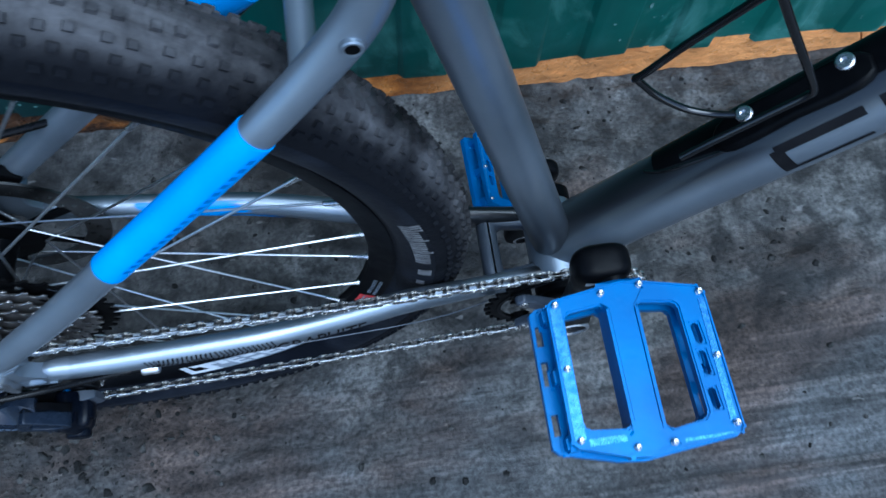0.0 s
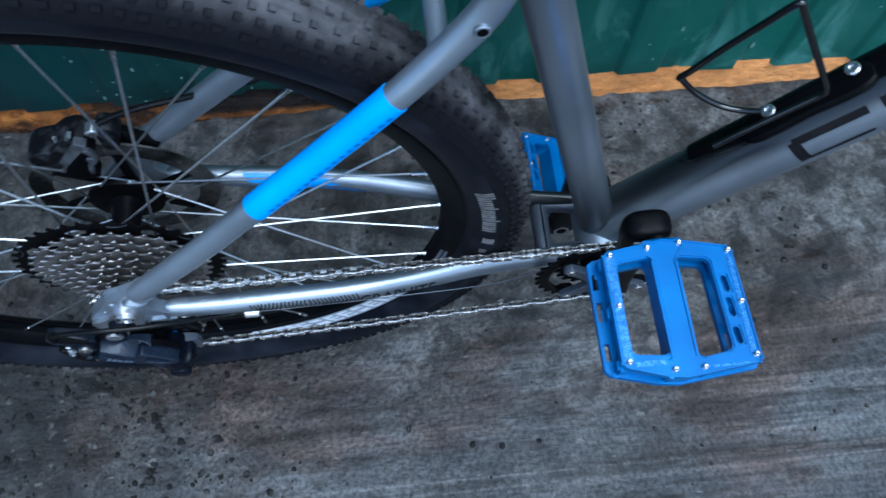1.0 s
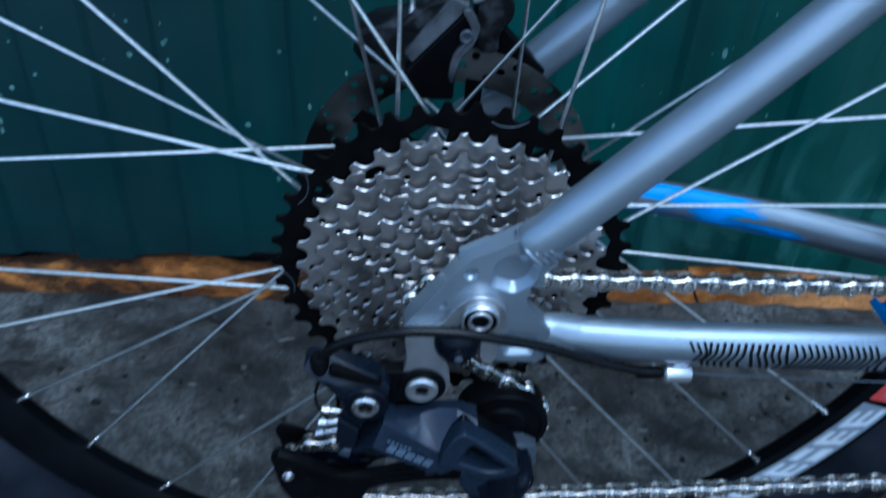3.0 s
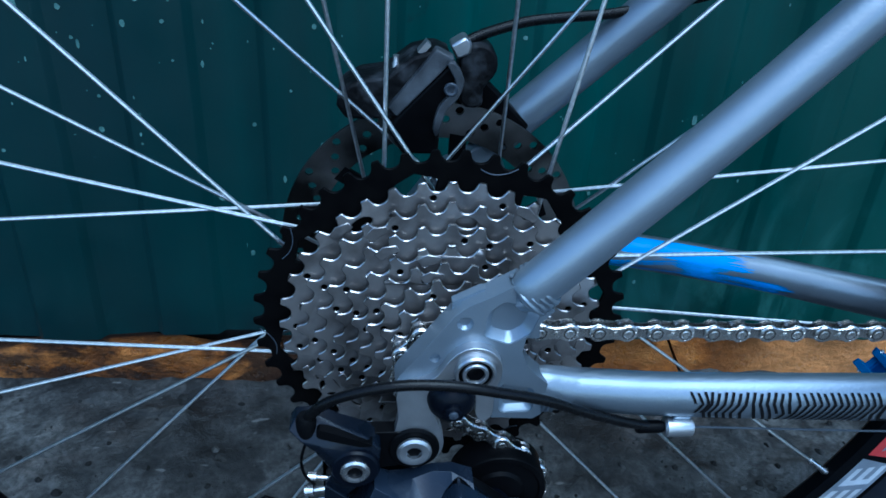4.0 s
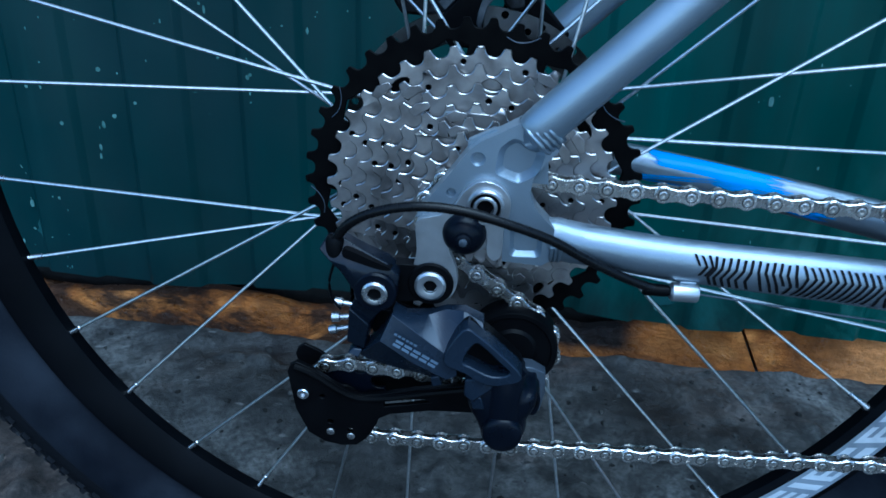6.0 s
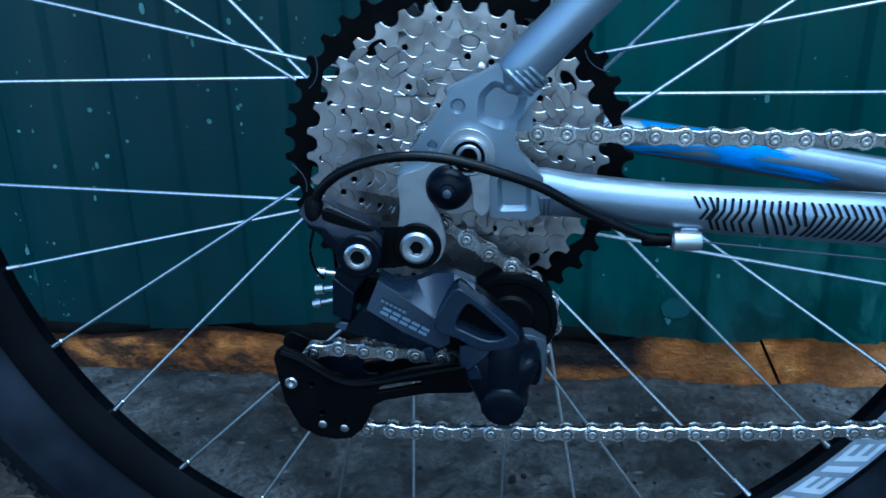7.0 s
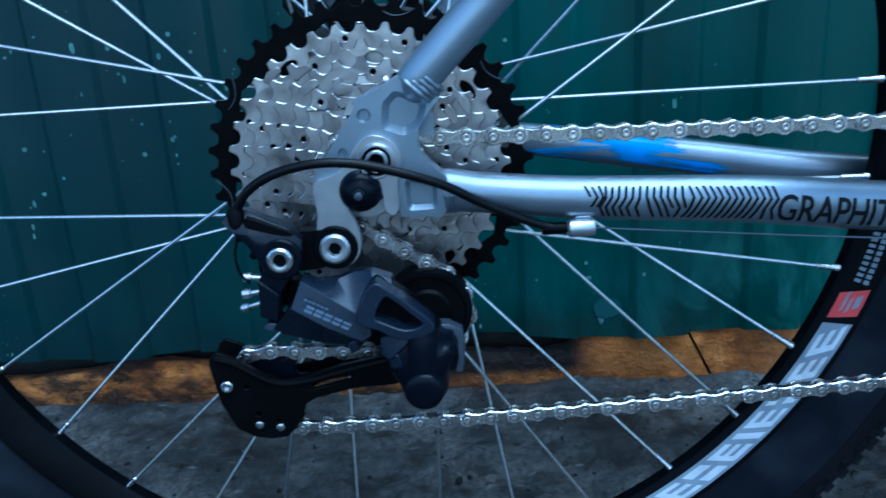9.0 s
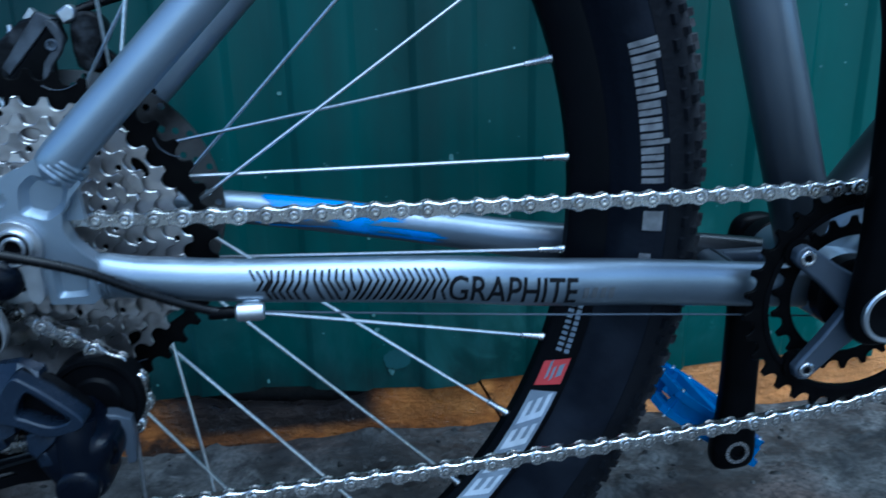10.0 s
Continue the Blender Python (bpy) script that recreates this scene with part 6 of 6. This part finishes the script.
    for x, y, h in ((-39.6, 40, 10.6), (-12.3, 43.5, 10.6), (10.8, 46, 10.6), (44.2, 37.5, 10.6), (44.8, -0.2, 10.6), (46, -37.5, 10.6), (9.6, -43, 10.6), (-10.7, -43, 10.6), (-40.1, -35.5, 10.6), (-39.8, 3.2, 10.6)):
        for sg in (1, -1):
            put("pin", pin, x, y, sg * h, Matrix.Rotation(0 if sg > 0 else math.pi, 4, "X"), "steel grip pin")
    put("pedal_axle", m0("pedal_axle", lathe(bmesh.new(), [(6, 46), (8.5, 50), (8.5, 55), (5, 56), (5, 66)], (0, 0, 0), 20), BLACK))
    return ped


pedal = build_pedal()
pedal.matrix_basis = at(420, -145, 127.5) @ pose(0, 0, 0, 0, 1.0, 0)
copy_thing(pedal, at(437, 146, -222) @ pose(0, 0, 0, 0, 35, 0) @ pose(0, 0, 0, 0, 0, 180))

# ---- bottle cage on the down tube ----
nrm = Vector((-math.sin(DA), 0, math.cos(DA)))


def on_dt(s, h, y):
    p = Vector((BB[0], y, BB[2] + 4)) + DD * s + nrm * h
    return tuple(p)


bm = bmesh.new()
sec = []
for s, w, h in ((172, 6, 33), (177, 10.5, 35), (184, 13, 36.6), (200, 13.5, 37.2), (226, 12, 37.2), (250, 13.5, 37.2), (264, 13, 36.8), (271, 10.5, 35.6), (276, 6, 34)):
    sec.append([bm.verts.new(on_dt(s, h + dh, y)) for y, dh in ((-w, -5), (-w * 0.8, 0), (w * 0.8, 0), (w, -5))])
for a, b in zip(sec, sec[1:]):
    for k in range(4):
        bm.faces.new((a[k], a[(k + 1) % 4], b[(k + 1) % 4], b[k]))
bm.faces.new(sec[0])
bm.faces.new(sec[-1])
cage = part("bottle_cage", bm, BLACK, bike, "black wire bottle cage", bevel=1.5)
w1 = [(520, 2, 138), (506, 8, 132), (490, 14, 132), (470, 20, 142), (456, 23.5, 155.5), (452.5, 23, 160), (455, 19, 172), (463, 8, 213), (471, -4, 253), (475.5, -11, 276), (479, -12.6, 281), (484, -12.6, 273), (505, -13, 241), (530, -13.2, 204), (541, -13, 186), (541, -12, 178), (530, -11, 163), (505, -10, 132), (488, -10, 111)]
part("cage_wire", tube(bmesh.new(), w1, 2.5, 10, 5, (0, 1, 0.2)), GLOSS, cage, "bent black cage wire", angle=70)
for sx, sz in ((522, 141), (562, 190)):
    b = lathe(bmesh.new(), [(5, -1), (5.4, 0), (5.4, 2), (4.4, 3), (2.3, 3), (2.0, 1), (0.05, 1)], (0, 0, 0), 20, "z")
    me = mesh_of("cage_bolt", b, STEEL, False)
    shared("cage_bolt", me, cage, at(sx, 0, sz) @ Matrix.Rotation(-(math.pi / 2 - DA), 4, "Y"), "bright steel bolt")

# ---- rear brake caliper and hose ----
cb = [(-49.5, 82), (-47.5, 90), (-39, 94.5), (-25.4, 97), (-13.2, 107), (-3, 110), (4, 107), (-8, 92), (-22, 77), (-33.6, 75), (-45, 75.5)]
cal = part("brake_caliper", puff(bmesh.new(), cb, [(36, 0.95), (38, 1.0), (56, 1.0), (62, 0.92)]), CALDUST, bike, "dusty black hydraulic brake caliper", bevel=1.2)
part("caliper_slab", facets(bmesh.new(), [(-25.5, 83, 33), (-3.5, 111.5, 33), (5, 107.6, 31), (-21, 79, 31)], [(0, 1, 2, 3)], [0, 1, 2, 3], 40), DUSTGREY, cal, "dust-grey caliper flank", bevel=0.8)
part("caliper_body", plate(bmesh.new(), [(-21, 79), (5, 107.2), (8, 97), (0, 86), (-0.6, 60), (-18, 60), (-25, 72)], 31.5, 45), BLACK, cal, bevel=1.4)
part("caliper_bracket", plate(bmesh.new(), rounded([(1, 106), (5, 106.5), (9.6, 98.5), (7, 89.5), (1.6, 83), (-1.4, 71), (-4, 74), (-1.8, 85), (3.6, 92), (5.4, 98.4)], 2), 28, 33), DUSTGREY, cal, bevel=0.6)
part("caliper_rear", puff(bmesh.new(), rounded([(9, 106.6), (18, 111), (25.5, 107), (27, 98), (21, 89), (20.5, 80), (10, 82)], 3), [(44, 0.94), (46, 1.0), (58, 1.0), (61, 0.92)]), CALDUST, cal, bevel=0.8)
part("adapter", plate(bmesh.new(), [(6, 62), (12, 90), (24, 90), (48, 66), (40, 54)], 55, 63), BLACK, cal, "black mount adapter", bevel=1.5)
socket_bolt("caliper_bolt", cal, 3.6, 29.5, 94.2, 3.3, 2.2, COVERGREY, "dull steel bolt", 0.5)
part("banjo", plate(bmesh.new(), [(3.4, 110.8), (10.1, 115), (13.8, 112.2), (13.3, 107), (6.8, 104)], 41, 52), ALLOY, cal, "bright hose fitting", bevel=1.2)
part("bleed_screw", lathe(bmesh.new(), [(1.9, 0), (1.9, 7), (1.4, 8), (1.4, 11)], (-21.5, 44, 94), 12, "z"), ALLOY, cal)
part("pad_tab", plate(bmesh.new(), [(-11.8, 108.3), (-7.8, 113.4), (-5.6, 111.4), (-9.4, 107)], 38, 44), ALLOY, cal)
hose = [(10, 48, 110), (20, 51, 114), (40, 54, 119.5), (60, 57, 121.5), (84, 60, 123.5), (124, 63, 131), (146, 64, 138.5), (166, 64, 150), (195, 60, 180), (235, 50, 230), (280, 40, 292), (300, 30, 340), (304, 24, 420)]
part("brake_hose", tube(bmesh.new(), hose, 2.6, 12, 5), HOSE, bike, "black brake hose along the far stay")
bm = bmesh.new()
for k in range(7):
    x = 24 + 2.3 * k
    tube(bm, [(x, 49.6 + 0.15 * (x - 20), 114.9 + 0.275 * (x - 20)), (x + 1.5, 49.8 + 0.15 * (x - 20), 115.3 + 0.275 * (x - 20))], 0.7, 6, 1)
part("hose_print", bm, GREYINK, bike, "tiny pale bars printed on the hose")
